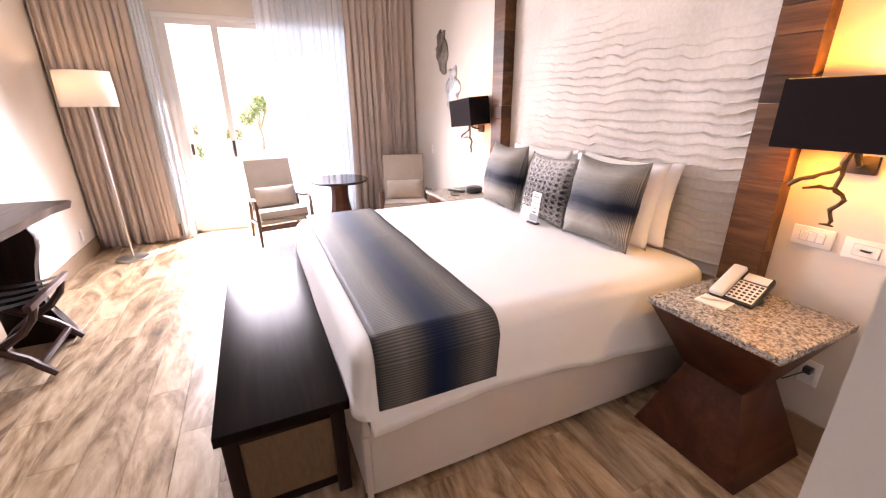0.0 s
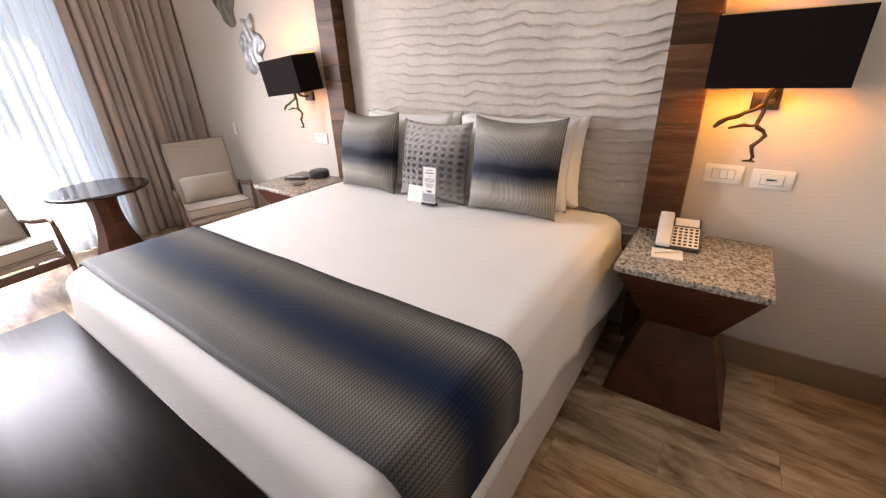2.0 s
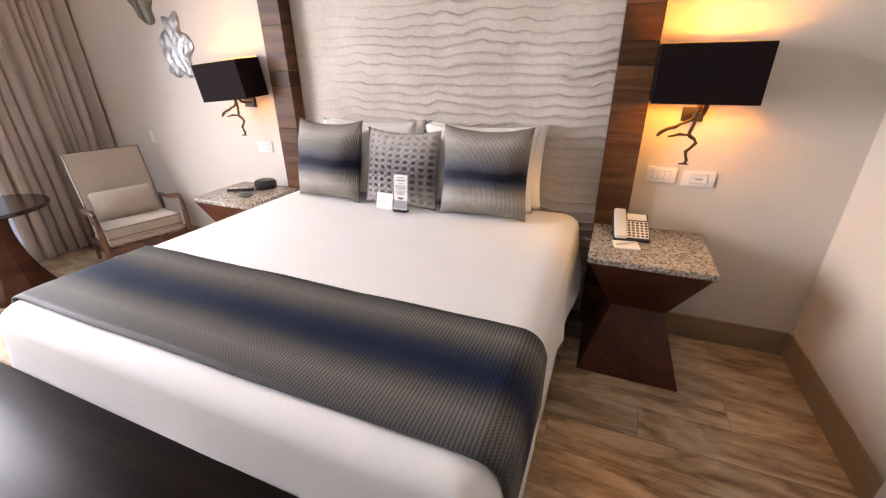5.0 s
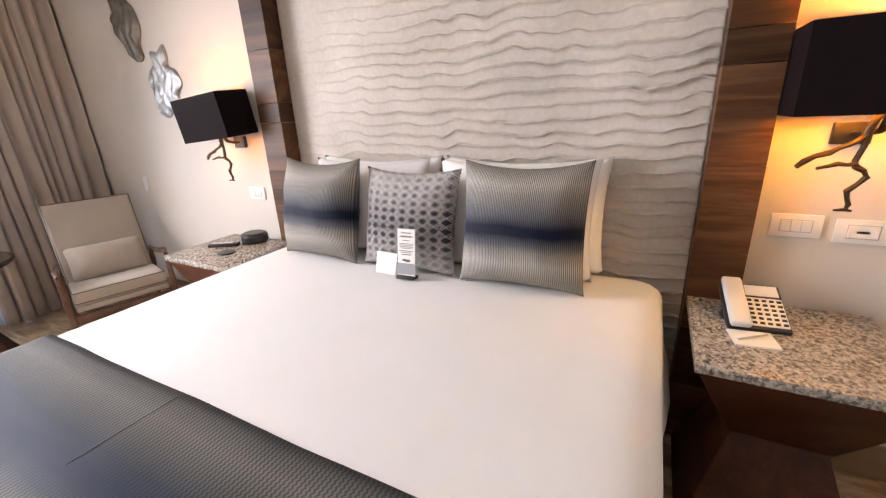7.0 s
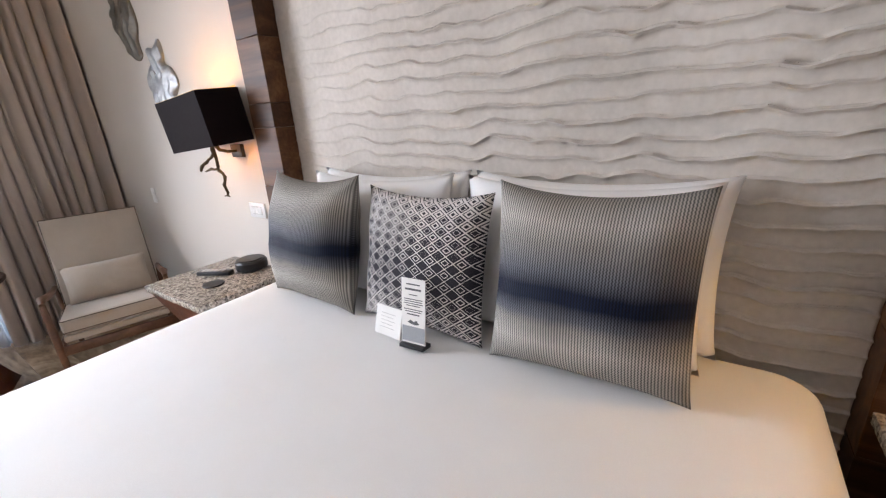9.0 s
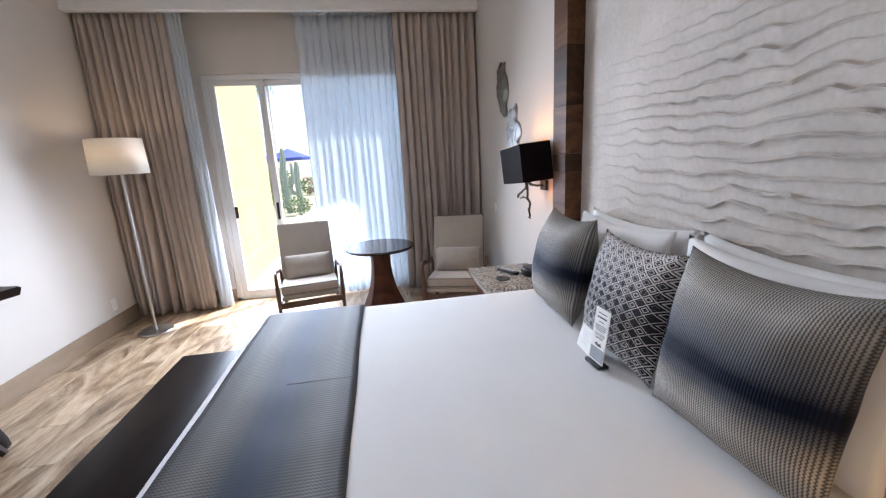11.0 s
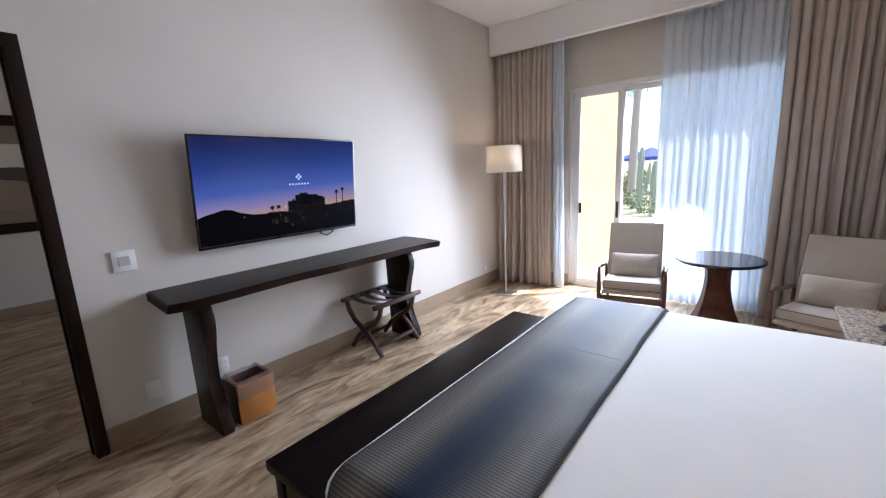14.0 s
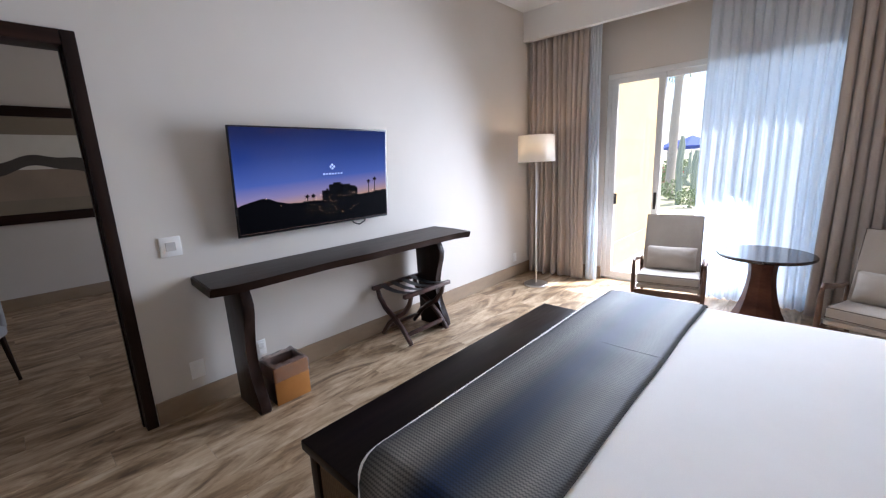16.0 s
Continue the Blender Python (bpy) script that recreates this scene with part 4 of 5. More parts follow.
one = [(-0.028, 0.028, -0.028, 0.028, M["grey_plastic"], "rocker")]
plate("light_switch", pose(WX, 1.378, 0.998), 0.150, 0.085, "white three-rocker switch plate beside the column", "switch", three)
plate("light_switch", pose(WX, 1.195, 0.990), 0.150, 0.085, "white dimmer plate with a dark slider", "switch", slot)
plate("light_switch", pose(WX, 4.225, 0.985), 0.150, 0.085, "white switch plate below the sconce", "switch", three)
plate("light_switch", pose(WX, 5.56, 1.0), 0.055, 0.11, "small white switch plate beside the drape", "switch", [(-0.015, 0.015, -0.03, 0.03, M["white_plastic"], "rocker")])
sock = plate("power_socket", pose(WX, 1.235, 0.385), 0.075, 0.12, "white double socket behind the nightstand", "socket", holes)
part("plug", box(-0.045, -0.012, -0.016, 0.016, 0.006, 0.036, 0.004), M["black"], sock, "black plug")
part("cord", tube([(-0.045, 0, 0.02), (-0.07, 0.02, 0.0), (-0.075, 0.06, -0.05), (-0.06, 0.12, -0.06), (-0.06, 0.2, -0.02)], 0.003, 6), M["black"], sock, "thin black cord")
FLIP = pose(0, 0, 0, 0, 0, 180)
plate("light_switch", pose(TX, 1.852, 1.150) @ FLIP, 0.12, 0.125, "white single-rocker switch plate beside the doorway", "switch", one)
plate("power_socket", pose(TX, 1.875, 0.29) @ FLIP, 0.085, 0.125, "white double socket above the skirting", "socket", holes)
plate("power_socket", pose(TX, 5.84, 0.27) @ FLIP, 0.075, 0.12, "white double socket beside the drape", "socket", holes)
plate("power_socket", pose(TX, 2.31, 0.28) @ FLIP, 0.075, 0.12, "white double socket below the console", "socket", holes)


# ---- phone, pad, remote ----
phone = thing("telephone", "white and grey desk telephone with black keypad on granite", "telephone", pose(2.33, 1.492, NS_Z, 0, 0, -84))
part("foot", lathe([(0.095, 0), (0.098, 0.008), (0.09, 0.02), (0.03, 0.024)], 32), M["black"], phone, "round black foot").scale = (1.0, 0.75, 1)
TILT_M = pose(0, 0.005, 0.04, 24, 0, 0)


def tilted(name, bm, material, label=""):
    ob = part(name, bm, material, phone, label)
    ob.matrix_basis = TILT_M
    return ob


tilted("body", box(-0.09, 0.09, -0.105, 0.105, -0.018, 0.018, 0.008), M["black"])
tilted("handset", box(-0.088, -0.026, -0.108, 0.112, 0.016, 0.043, 0.010, 3), M["handset_grey"], "pale grey handset")
tilted("faceplate", box(-0.024, 0.084, -0.092, 0.035, 0.017, 0.021, 0.002), M["white_plastic"], "white key panel")
tilted("label_card", box(-0.018, 0.080, 0.045, 0.095, 0.017, 0.020, 0.001), M["paper"], "white paper label")
for i in range(5):
    for j in range(6):
        x, y = -0.013 + i * 0.0215, -0.080 + j * 0.020
        tilted("key", box(x - 0.0065, x + 0.0065, y - 0.0045, y + 0.0045, 0.020, 0.0245, 0.001, 1), M["black"], "black key")
pad = thing("notepad", "small cream notepad with a pen on granite", "notepad", pose(2.175, 1.51, NS_Z, 0, 0, -82))
part("paper_block", box(-0.062, 0.062, -0.05, 0.05, 0, 0.005), M["paper"], pad)
pen = part("pen", tube([(-0.05, -0.02, 0.010), (0.045, 0.03, 0.010), (0.052, 0.034, 0.009)], [0.0045, 0.0045, 0.0015], 8), M["white_plastic"], None)
pen.matrix_basis = pad.matrix_basis.copy()
tagged(pen, "slim white pen lying on the notepad", "pen")
remote = thing("remote_control", "black television remote on the granite nightstand", "remote", pose(2.235, 4.24, NS_Z, 0, 0, -62))
part("body", box(-0.095, 0.095, -0.024, 0.024, 0, 0.022, 0.007, 3), M["black"], remote)
for i in range(6):
    for j in range(3):
        part("key", box(-0.07 + i * 0.022, -0.056 + i * 0.022, -0.015 + j * 0.011, -0.007 + j * 0.011, 0.021, 0.024, 0.001, 1), M["grey_plastic"], remote)
coaster = part("coaster", lathe([(0.05, 0), (0.052, 0.003), (0.05, 0.007), (0.01, 0.007)], 32), M["black"], None)
coaster.location = (2.15, 4.10, NS_Z)
tagged(coaster, "flat round black coaster on granite", "coaster")
clock = thing("speaker", "low rounded black speaker on the nightstand", "speaker", pose(2.385, 4.135, NS_Z))
part("body", lathe([(0.07, 0), (0.082, 0.008), (0.083, 0.045), (0.075, 0.055), (0.02, 0.057)], 32), M["black"], clock)
part("top_ring", lathe([(0.062, 0.056), (0.064, 0.060), (0.050, 0.060)], 32), M["dark_metal"], clock, "dark metal ring")


# ---- cast plaques on the bed wall ----
def plaque(y, z, outline, material, label, tilt):
    pts, n = [], len(outline)
    for k in range(n):
        p0, p1, p2, p3 = (outline[(k + d) % n] for d in (-1, 0, 1, 2))
        for s in range(6):
            t = s / 6
            pts.append(tuple(0.5 * (2 * b + (c - a) * t + (2 * a - 5 * b + 4 * c - d) * t * t + (3 * b - a - 3 * c + d) * t ** 3) for a, b, c, d in zip(p0, p1, p2, p3)))
    bm = bmesh.new()
    loops = []
    for f, depth in ((1.0, 0.0), (1.0, 0.010), (0.94, 0.018), (0.85, 0.023), (0.72, 0.026), (0.6, 0.028), (0.46, 0.029), (0.32, 0.030), (0.18, 0.030), (0.06, 0.030)):
        cx = sum(p[0] for p in pts) / len(pts)
        loop = []
        for py, pz in pts:
            yy, zz = cx + (py - cx) * f, pz * (0.15 + 0.85 * f) if f < 0.9 else pz * f
            rib = 0.005 * math.sin(yy * 150 + 2 * math.sin(zz * 26)) + 0.008 * noise.noise((yy * 38, zz * 22, z)) if 0.2 < f < 0.95 else 0
            loop.append(bm.verts.new((-depth - rib, yy, zz)))
        loops.append(loop)
    for a, b in zip(loops, loops[1:]):
        for k in range(len(a)):
            bm.faces.new((a[k], a[(k + 1) % len(a)], b[(k + 1) % len(a)], b[k]))
    bm.faces.new(loops[0]), bm.faces.new(loops[-1])
    ob = part("wall_plaque", bm, material, None, angle=50)
    ob.matrix_basis = pose(WX, y, z, tilt, 0, 0) @ Matrix.Diagonal((1, 1.85, 1, 1))
    return tagged(ob, label, "wall art", "cast wall plaques")


SHAPE_A = [(-0.03, 0.23), (0.015, 0.20), (0.03, 0.235), (0.06, 0.21), (0.075, 0.14), (0.06, 0.09), (0.085, 0.02), (0.06, -0.08), (0.03, -0.13), (0.0, -0.2), (-0.05, -0.235), (-0.085, -0.2), (-0.075, -0.12), (-0.095, -0.02), (-0.07, 0.1), (-0.035, 0.15)]
SHAPE_B = [(-0.05, 0.235), (-0.01, 0.20), (0.03, 0.22), (0.02, 0.15), (0.075, 0.10), (0.09, 0.0), (0.075, -0.1), (0.085, -0.17), (0.04, -0.22), (0.0, -0.19), (-0.03, -0.235), (-0.07, -0.2), (-0.06, -0.1), (-0.1, -0.03), (-0.085, 0.06), (-0.05, 0.1), (-0.06, 0.17)]
plaque(5.255, 2.125, SHAPE_A, M["pewter"], "dull pewter cast plaque like a crumpled leaf", 8)
plaque(4.955, 1.72, SHAPE_B, M["silver"], "bright silver cast plaque like a crumpled leaf", -6)


# ---- armchairs and round table ----
def armchair(m, label):
    t = thing("armchair", label, "armchair", m, "armchairs at the window")
    for s in (-1, 1):
        part("front_leg", tube([(s * 0.300, -0.30, 0), (s * 0.298, -0.295, 0.3), (s * 0.300, -0.285, 0.50), (s * 0.300, -0.265, 0.555)], [0.014, 0.021, 0.018, 0.013], 10), M["teak"], t)
        part("rear_leg", tube([(s * 0.275, 0.36, 0), (s * 0.277, 0.26, 0.22), (s * 0.282, 0.20, 0.40), (s * 0.288, 0.215, 0.50)], [0.014, 0.021, 0.018, 0.012], 10), M["teak"], t)
        part("armrest", tube([(s * 0.300, -0.285, 0.55), (s * 0.303, -0.22, 0.566), (s * 0.300, -0.08, 0.535), (s * 0.296, 0.08, 0.508), (s * 0.290, 0.225, 0.505)], [0.013, 0.022, 0.021, 0.018, 0.014], 10), M["teak"], t)
        part("side_rail", tube([(s * 0.285, -0.29, 0.265), (s * 0.282, 0.24, 0.225)], [0.02, 0.018], 8), M["teak"], t)
    part("front_rail", box(-0.285, 0.285, -0.308, -0.282, 0.215, 0.275, 0.005), M["teak"], t)
    part("rear_rail", box(-0.27, 0.27, 0.225, 0.25, 0.20, 0.25, 0.005), M["teak"], t)
    seat = part("seat", box(-0.268, 0.268, -0.285, 0.20, 0.0, 0.105, 0.028, 4), M["upholstery"], t, "taupe upholstered seat cushion")
    seat.matrix_basis = pose(0, 0, 0.300, -5, 0, 0)
    under = part("seat_deck", box(-0.270, 0.270, -0.290, 0.21, 0.0, 0.040, 0.012, 3), M["upholstery"], t)
    under.matrix_basis = pose(0, 0, 0.262, -5, 0, 0)
    for z in (0.022, 0.095):
        pts = [(-0.262, -0.279), (0.262, -0.279), (0.266, 0.19), (-0.266, 0.19), (-0.262, -0.279)]
        part("piping", tube([(x, y - (0.006 if y < 0 else 0), z) for x, y in pts], 0.0035, 6), M["piping"], seat, "dark piping")
    back = part("backrest", box(-0.268, 0.268, 0.0, 0.075, -0.06, 0.60, 0.022, 4), M["upholstery"], t, "tall straight taupe backrest")
    back.matrix_basis = pose(0, 0.135, 0.38, -19, 0, 0)
    part("piping", tube([(-0.262, 0.006, -0.03), (-0.262, 0.004, 0.594), (0.262, 0.004, 0.594), (0.262, 0.006, -0.03)], 0.0035, 6), M["piping"], back, "dark piping")
    pil = part("lumbar_cushion", cushion_mesh(0.46, 0.25, 0.13, 0.03, 20), M["upholstery"], t, "small oblong lumbar cushion")
    pil.matrix_basis = pose(0.0, 0.085, 0.395, -17, 0, 0)
    return t


first = armchair(pose(0.56, 5.66, 0, 0, 0, 10), "taupe armchair with a slim brown wooden frame and cushion")
copy_thing(first, pose(2.06, 5.36, 0, 0, 0, -17))

table = thing("round_table", "small round dark-brown wooden table on a flared pedestal", "table", pose(1.30, 5.68, 0))
part("tabletop", lathe([(0.30, 0.648), (0.350, 0.652), (0.362, 0.664), (0.362, 0.676), (0.355, 0.682), (0.02, 0.683)], 64), M["table_top"], table, "polished round top")
PROFILE = [(0.245, 0), (0.235, 0.012), (0.205, 0.07), (0.165, 0.16), (0.132, 0.27), (0.112, 0.38), (0.103, 0.48), (0.106, 0.56), (0.122, 0.62), (0.14, 0.648)]
part("pedestal", lathe(PROFILE, 8), M["mahogany"], table, "flared faceted pedestal")

# ---- floor lamp ----
lx, ly = -0.975, 5.66
flamp = thing("floor_lamp", "slim steel floor lamp with a cream drum shade", "floor lamp", pose(lx, ly, 0))
part("base", lathe([(0.150, 0), (0.152, 0.012), (0.146, 0.022), (0.02, 0.026)], 40), M["steel"], flamp)
part("pole", lathe([(0.011, 0.02), (0.011, 1.60), (0.006, 1.70)], 14), M["steel"], flamp)
shade_bm = bmesh.new()
rim = []
for r, z in ((0.222, 1.555), (0.212, 1.868)):
    rim.append([shade_bm.verts.new((r * math.cos(2 * math.pi * k / 48), r * math.sin(2 * math.pi * k / 48), z)) for k in range(48)])
for k in range(48):
    shade_bm.faces.new((rim[0][k], rim[0][(k + 1) % 48], rim[1][(k + 1) % 48], rim[1][k]))
thicken(part("shade", shade_bm, M["lampshade"], flamp, "cream fabric drum shade"), 0.003)
for a in range(3):
    part("shade_spoke", tube([(0, 0, 1.60), (0.219 * math.cos(a * 2.094), 0.219 * math.sin(a * 2.094), 1.575)], 0.003, 6), M["steel"], flamp)
part("bulb", lathe([(0.005, 1.66), (0.022, 1.67), (0.03, 1.71), (0.006, 1.76)], 16), M["bulb"], flamp, "glowing warm bulb")
fl = new("floor_lamp_light", bpy.data.lights.new("floor_lamp_light", "POINT"))
fl.data.energy, fl.data.color, fl.data.shadow_soft_size = 1.2, (1.0, 0.74, 0.45), 0.04
fl.location = (lx, ly, 1.80)

# ---- television ----
tv = thing("television", "wall-mounted flat television showing a dusk landscape", "television", pose(TX + 0.125, 2.90, 1.520, 0, 5.0, 0))
TW, TH = 1.325, 0.755
part("cabinet", box(-0.055, -0.006, -TW / 2 + 0.02, TW / 2 - 0.02, -TH / 2 + 0.02, TH / 2 - 0.02, 0.01), M["black"], tv)
part("bezel", box(-0.012, 0.0, -TW / 2, TW / 2, -TH / 2, TH / 2, 0.003), M["tv_frame"], tv, "thin glossy black bezel")


def screen_glow():
    m, nt, p = graph("screen_sky")
    uv = nt.nodes.new("ShaderNodeTexCoord")
    sep = nt.nodes.new("ShaderNodeSeparateXYZ")
    nt.links.new(uv.outputs["UV"], sep.inputs[0])
    v = m2(nt, "ADD", sep.outputs[1], m2(nt, "MULTIPLY", m2(nt, "SUBTRACT", sep.outputs[0], 0.5), -0.10))
    col = ramp(nt, v, [(0.26, (0.80, 0.50, 0.38)), (0.36, (0.42, 0.36, 0.66)), (0.50, (0.10, 0.19, 0.66)), (0.75, (0.022, 0.07, 0.36)), (1.0, (0.006, 0.02, 0.13))])
    p.inputs["Base Color"].default_value = (0.01, 0.01, 0.012, 1)
    p.inputs["Roughness"].default_value = 0.12
    p.inputs["Specular IOR Level"].default_value = 0.25
    nt.links.new(col, p.inputs["Emission Color"])
    p.inputs["Emission Strength"].default_value = 0.20
    return m


SW, SH = TW - 0.024, TH - 0.03
screen = part("screen", sheet(2, 2, lambda u, v: (0.0012, SW * (u - 0.5), SH * (v - 0.5) + 0.004)), screen_glow(), tv, "lit screen with blue dusk sky", smooth=False)
M["screen_dark"] = glow("screen_dark", (0.002, 0.002, 0.003), 0.1)
M["screen_dark"].node_tree.nodes["Principled BSDF"].inputs["Specular IOR Level"].default_value = 0.02
M["screen_white"] = glow("screen_white", (0.5, 0.6, 0.9), 0.10)
M["screen_light"] = glow("screen_light", (1.0, 0.62, 0.35), 0.13)


def on_screen(name, pts, depth, mat):
    bm = bmesh.new()
    bm.faces.new([bm.verts.new((depth, SW * (a - 0.5), SH * (b - 0.5) + 0.004)) for a, b in pts])
    return part(name, bm, mat, tv, smooth=False)


ridge = [(0, 0.001)] + [(k / 60, 0.255 + 0.075 * math.exp(-((k / 60 - 0.13) / 0.10) ** 2) + 0.012 * noise.noise((k * 0.25, 1.0, 0.0)) + (0.022 * abs(noise.noise((k * 0.9, 2.0, 0.0))) if k > 22 else 0.0) + 0.055 * max(0, k / 60 - 0.45) + 0.10 * max(0, k / 60 - 0.75)) for k in range(61)] + [(1, 0.001)]
on_screen("picture_ridge", ridge, 0.0018, M["screen_dark"])
for a, b, h in ((0.50, 0.56, 0.36), (0.55, 0.65, 0.42), (0.60, 0.72, 0.395), (0.68, 0.76, 0.37)):
    on_screen("picture_building", [(a, 0.24), (b, 0.24), (b, h), (b - 0.015, h), (b - 0.015, h + 0.018), (a + 0.03, h + 0.018), (a + 0.03, h), (a, h)], 0.0021, M["screen_dark"])
for a, h in ((0.85, 0.43), (0.90, 0.455), (0.40, 0.315), (0.44, 0.318)):
    on_screen("picture_palm", [(a - 0.003, 0.25), (a + 0.003, 0.25), (a + 0.003, h - 0.02), (a + 0.016, h - 0.028), (a + 0.007, h - 0.012), (a + 0.019, h - 0.004), (a + 0.008, h + 0.006), (a + 0.002, h + 0.02), (a - 0.006, h + 0.004), (a - 0.018, h + 0.006), (a - 0.008, h - 0.012), (a - 0.017, h - 0.03), (a - 0.003, h - 0.02)], 0.0023, M["screen_dark"])
bm = bmesh.new()
rnd = random.Random(4)
for _ in range(70):
    a, b, r = rnd.gauss(0.56, 0.16), rnd.uniform(0.10, 0.34), rnd.uniform(0.0007, 0.0022)
    bm.faces.new([bm.verts.new((0.0027, SW * (a - 0.5) + r * p, SH * (b - 0.5) + r * q)) for p, q in ((-1, -1), (1, -1), (1, 1), (-1, 1))])
tagged(part("picture_lights", bm, M["screen_light"], tv, smooth=False), kind="stuff")
for k in range(4):
    a0 = k * math.pi / 2
    bm = bmesh.new()
    bm.faces.new([bm.verts.new((0.003, 0.105 + 0.017 * math.cos(a0) + 0.009 * math.cos(q * math.pi / 4), 0.085 + 0.015 * math.sin(a0) + 0.009 * math.sin(q * math.pi / 4))) for q in range(8)])
    part("emblem", bm, M["screen_white"], tv, smooth=False)
for k in range(7):
    bm = bmesh.new()
    y0 = 0.020 + k * 0.0265
    bm.faces.new([bm.verts.new((0.003, y0 + a, b)) for a, b in ((0, 0.024), (0.014, 0.024), (0.014, 0.036), (0, 0.036))])
    part("emblem_bar", bm, M["screen_white"], tv, smooth=False)
part("mount", box(-0.12, -0.05, -0.2, 0.2, -0.12, 0.14, 0.004), M["black"], tv, "black wall bracket")
part("cable", tube([(-0.03, 0.28, -TH / 2 + 0.03), (-0.02, 0.30, -TH / 2 - 0.02), (-0.02, 0.36, -TH / 2 - 0.045), (-0.02, 0.42, -TH / 2 - 0.02), (-0.03, 0.44, -TH / 2 + 0.03)], 0.006, 8), M["black"], tv, "black cable loop")

# ---- live-edge console ----
console = thing("console_table", "long dark live-edge wooden console against the wall", "console table", pose(0, 0, 0))
KY0, KY1, KX1, KZ = 1.90, 4.20, -0.915, 0.935


def live_edge(y):
    return KX1 + 0.022 * noise.noise((y * 1.6, 0.4, 0.0)) + 0.012 * noise.noise((y * 4.1, 1.4, 0.0)) + 0.05 * max(0, (y - 4.0) / 0.2) - 0.03 * max(0, (2.0 - y) / 0.1)


edge_pts = [(live_edge(KY0 + (KY1 - KY0) * k / 60), KY0 + (KY1 - KY0) * k / 60) for k in range(61)]
outline = [(TX + 0.002, KY0 + 0.03)] + edge_pts + [(-1.1, KY1 + 0.045), (TX + 0.002, KY1 + 0.075)]
bm = prism(outline, "z", KZ - 0.058, KZ)
for v in bm.verts:
    if v.co.z < KZ - 0.03 and v.co.x > TX + 0.1:
        v.co.x -= 0.022 + 0.008 * noise.noise((v.co.y * 5, 3.0, 0.0))
bmesh.ops.bevel(bm, geom=[e for e in bm.edges if e.verts[0].co.z > KZ - 0.01 and e.verts[1].co.z > KZ - 0.01], offset=0.008, segments=2, affect="EDGES")
part("top", bm, M["espresso"], console, "thick slab with a waney front edge")
WAVE = [(0.0, 0.425), (0.02, 0.44), (0.07, 0.432), (0.15, 0.395), (0.25, 0.345), (0.36, 0.322), (0.47, 0.325), (0.58, 0.355), (0.68, 0.39), (0.76, 0.40), (0.83, 0.375), (0.877, 0.345)]
for y in (2.085, 3.905):
    pts = [(TX + 0.10, 0.0)] + [(TX + 0.01 + d, z) for z, d in WAVE] + [(TX + 0.075, 0.877)]
    part("leg", prism(pts, "y", y, y + 0.07, 0.005), M["espresso_z"], console, "wavy slab leg")

# ---- luggage rack ----
rack = thing("luggage_rack", "folding dark wooden luggage rack with black straps", "luggage rack", pose(-1.13, 3.635, 0))
for s, y in ((1, 0.235), (-1, 0.205)):
    for e in (-1, 1):
        part("leg", tube([(-s * 0.215, e * y, 0.47), (-s * 0.185, e * y, 0.39), (-s * 0.115, e * y, 0.305), (0.0, e * y, 0.235), (s * 0.105, e * y, 0.155), (s * 0.17, e * y, 0.075), (s * 0.215, e * y, 0.022)], [0.020, 0.023, 0.024, 0.026, 0.024, 0.023, 0.020], 8), M["rack_wood"], rack)
    part("top_rail", box(-s * 0.215 - 0.02, -s * 0.215 + 0.02, -0.29, 0.29, 0.465, 0.502, 0.006), M["rack_wood"], rack)
    part("foot_rail", box(s * 0.155 - 0.015, s * 0.155 + 0.015, -y, y, 0.085, 0.118, 0.004), M["rack_wood"], rack)
for k in range(4):
    y = -0.19 + k * 0.127
    part("strap", sheet(12, 2, lambda u, v, y=y: (-0.225 + 0.45 * u, y - 0.034 + 0.068 * v, 0.504 - 0.03 * math.sin(math.pi * u))), M["black"], rack, "black webbing strap", angle=180)
for s in (-1, 1):
    part("bolt", tube([(0.0, s * 0.2, 0.235), (0.0, s * 0.262, 0.235)], 0.006, 8), M["dark_metal"], rack)

# ---- waste bin ----
wbin = thing("waste_bin", "square tan waste bin with a clear plastic liner", "waste bin", pose(-1.105, 2.335, 0))
part("side", box(0.098, 0.112, -0.125, 0.125, 0, 0.27, 0.003), M["bin_wood"], wbin)
part("side", box(-0.112, -0.098, -0.125, 0.125, 0, 0.27, 0.003), M["black"], wbin)
part("side", box(-0.098, 0.098, -0.125, -0.111, 0, 0.27, 0.003), M["black"], wbin, "dark side")
part("side", box(-0.098, 0.098, 0.111, 0.125, 0, 0.27, 0.003), M["black"], wbin)
part("bottom", box(-0.098, 0.098, -0.111, 0.111, 0, 0.012), M["black"], wbin)


def liner_material():
    m, nt, p = graph("bin_liner")
    out = nt.nodes["Material Output"]
    tr, mx = nt.nodes.new("ShaderNodeBsdfTransparent"), nt.nodes.new("ShaderNodeMixShader")
    p.inputs["Base Color"].default_value, p.inputs["Roughness"].default_value = (0.34, 0.22, 0.18, 1), 0.18
    nt.links.new(m2(nt, "ADD", m2(nt, "MULTIPLY", noise_tex(nt, coords(nt), 30, 3), 0.7), 0.08), mx.inputs[0])
    nt.links.new(tr.outputs[0], mx.inputs[1]), nt.links.new(p.outputs[0], mx.inputs[2])
    nt.links.new(mx.outputs[0], out.inputs[0])
    return m


M["liner"] = liner_material()


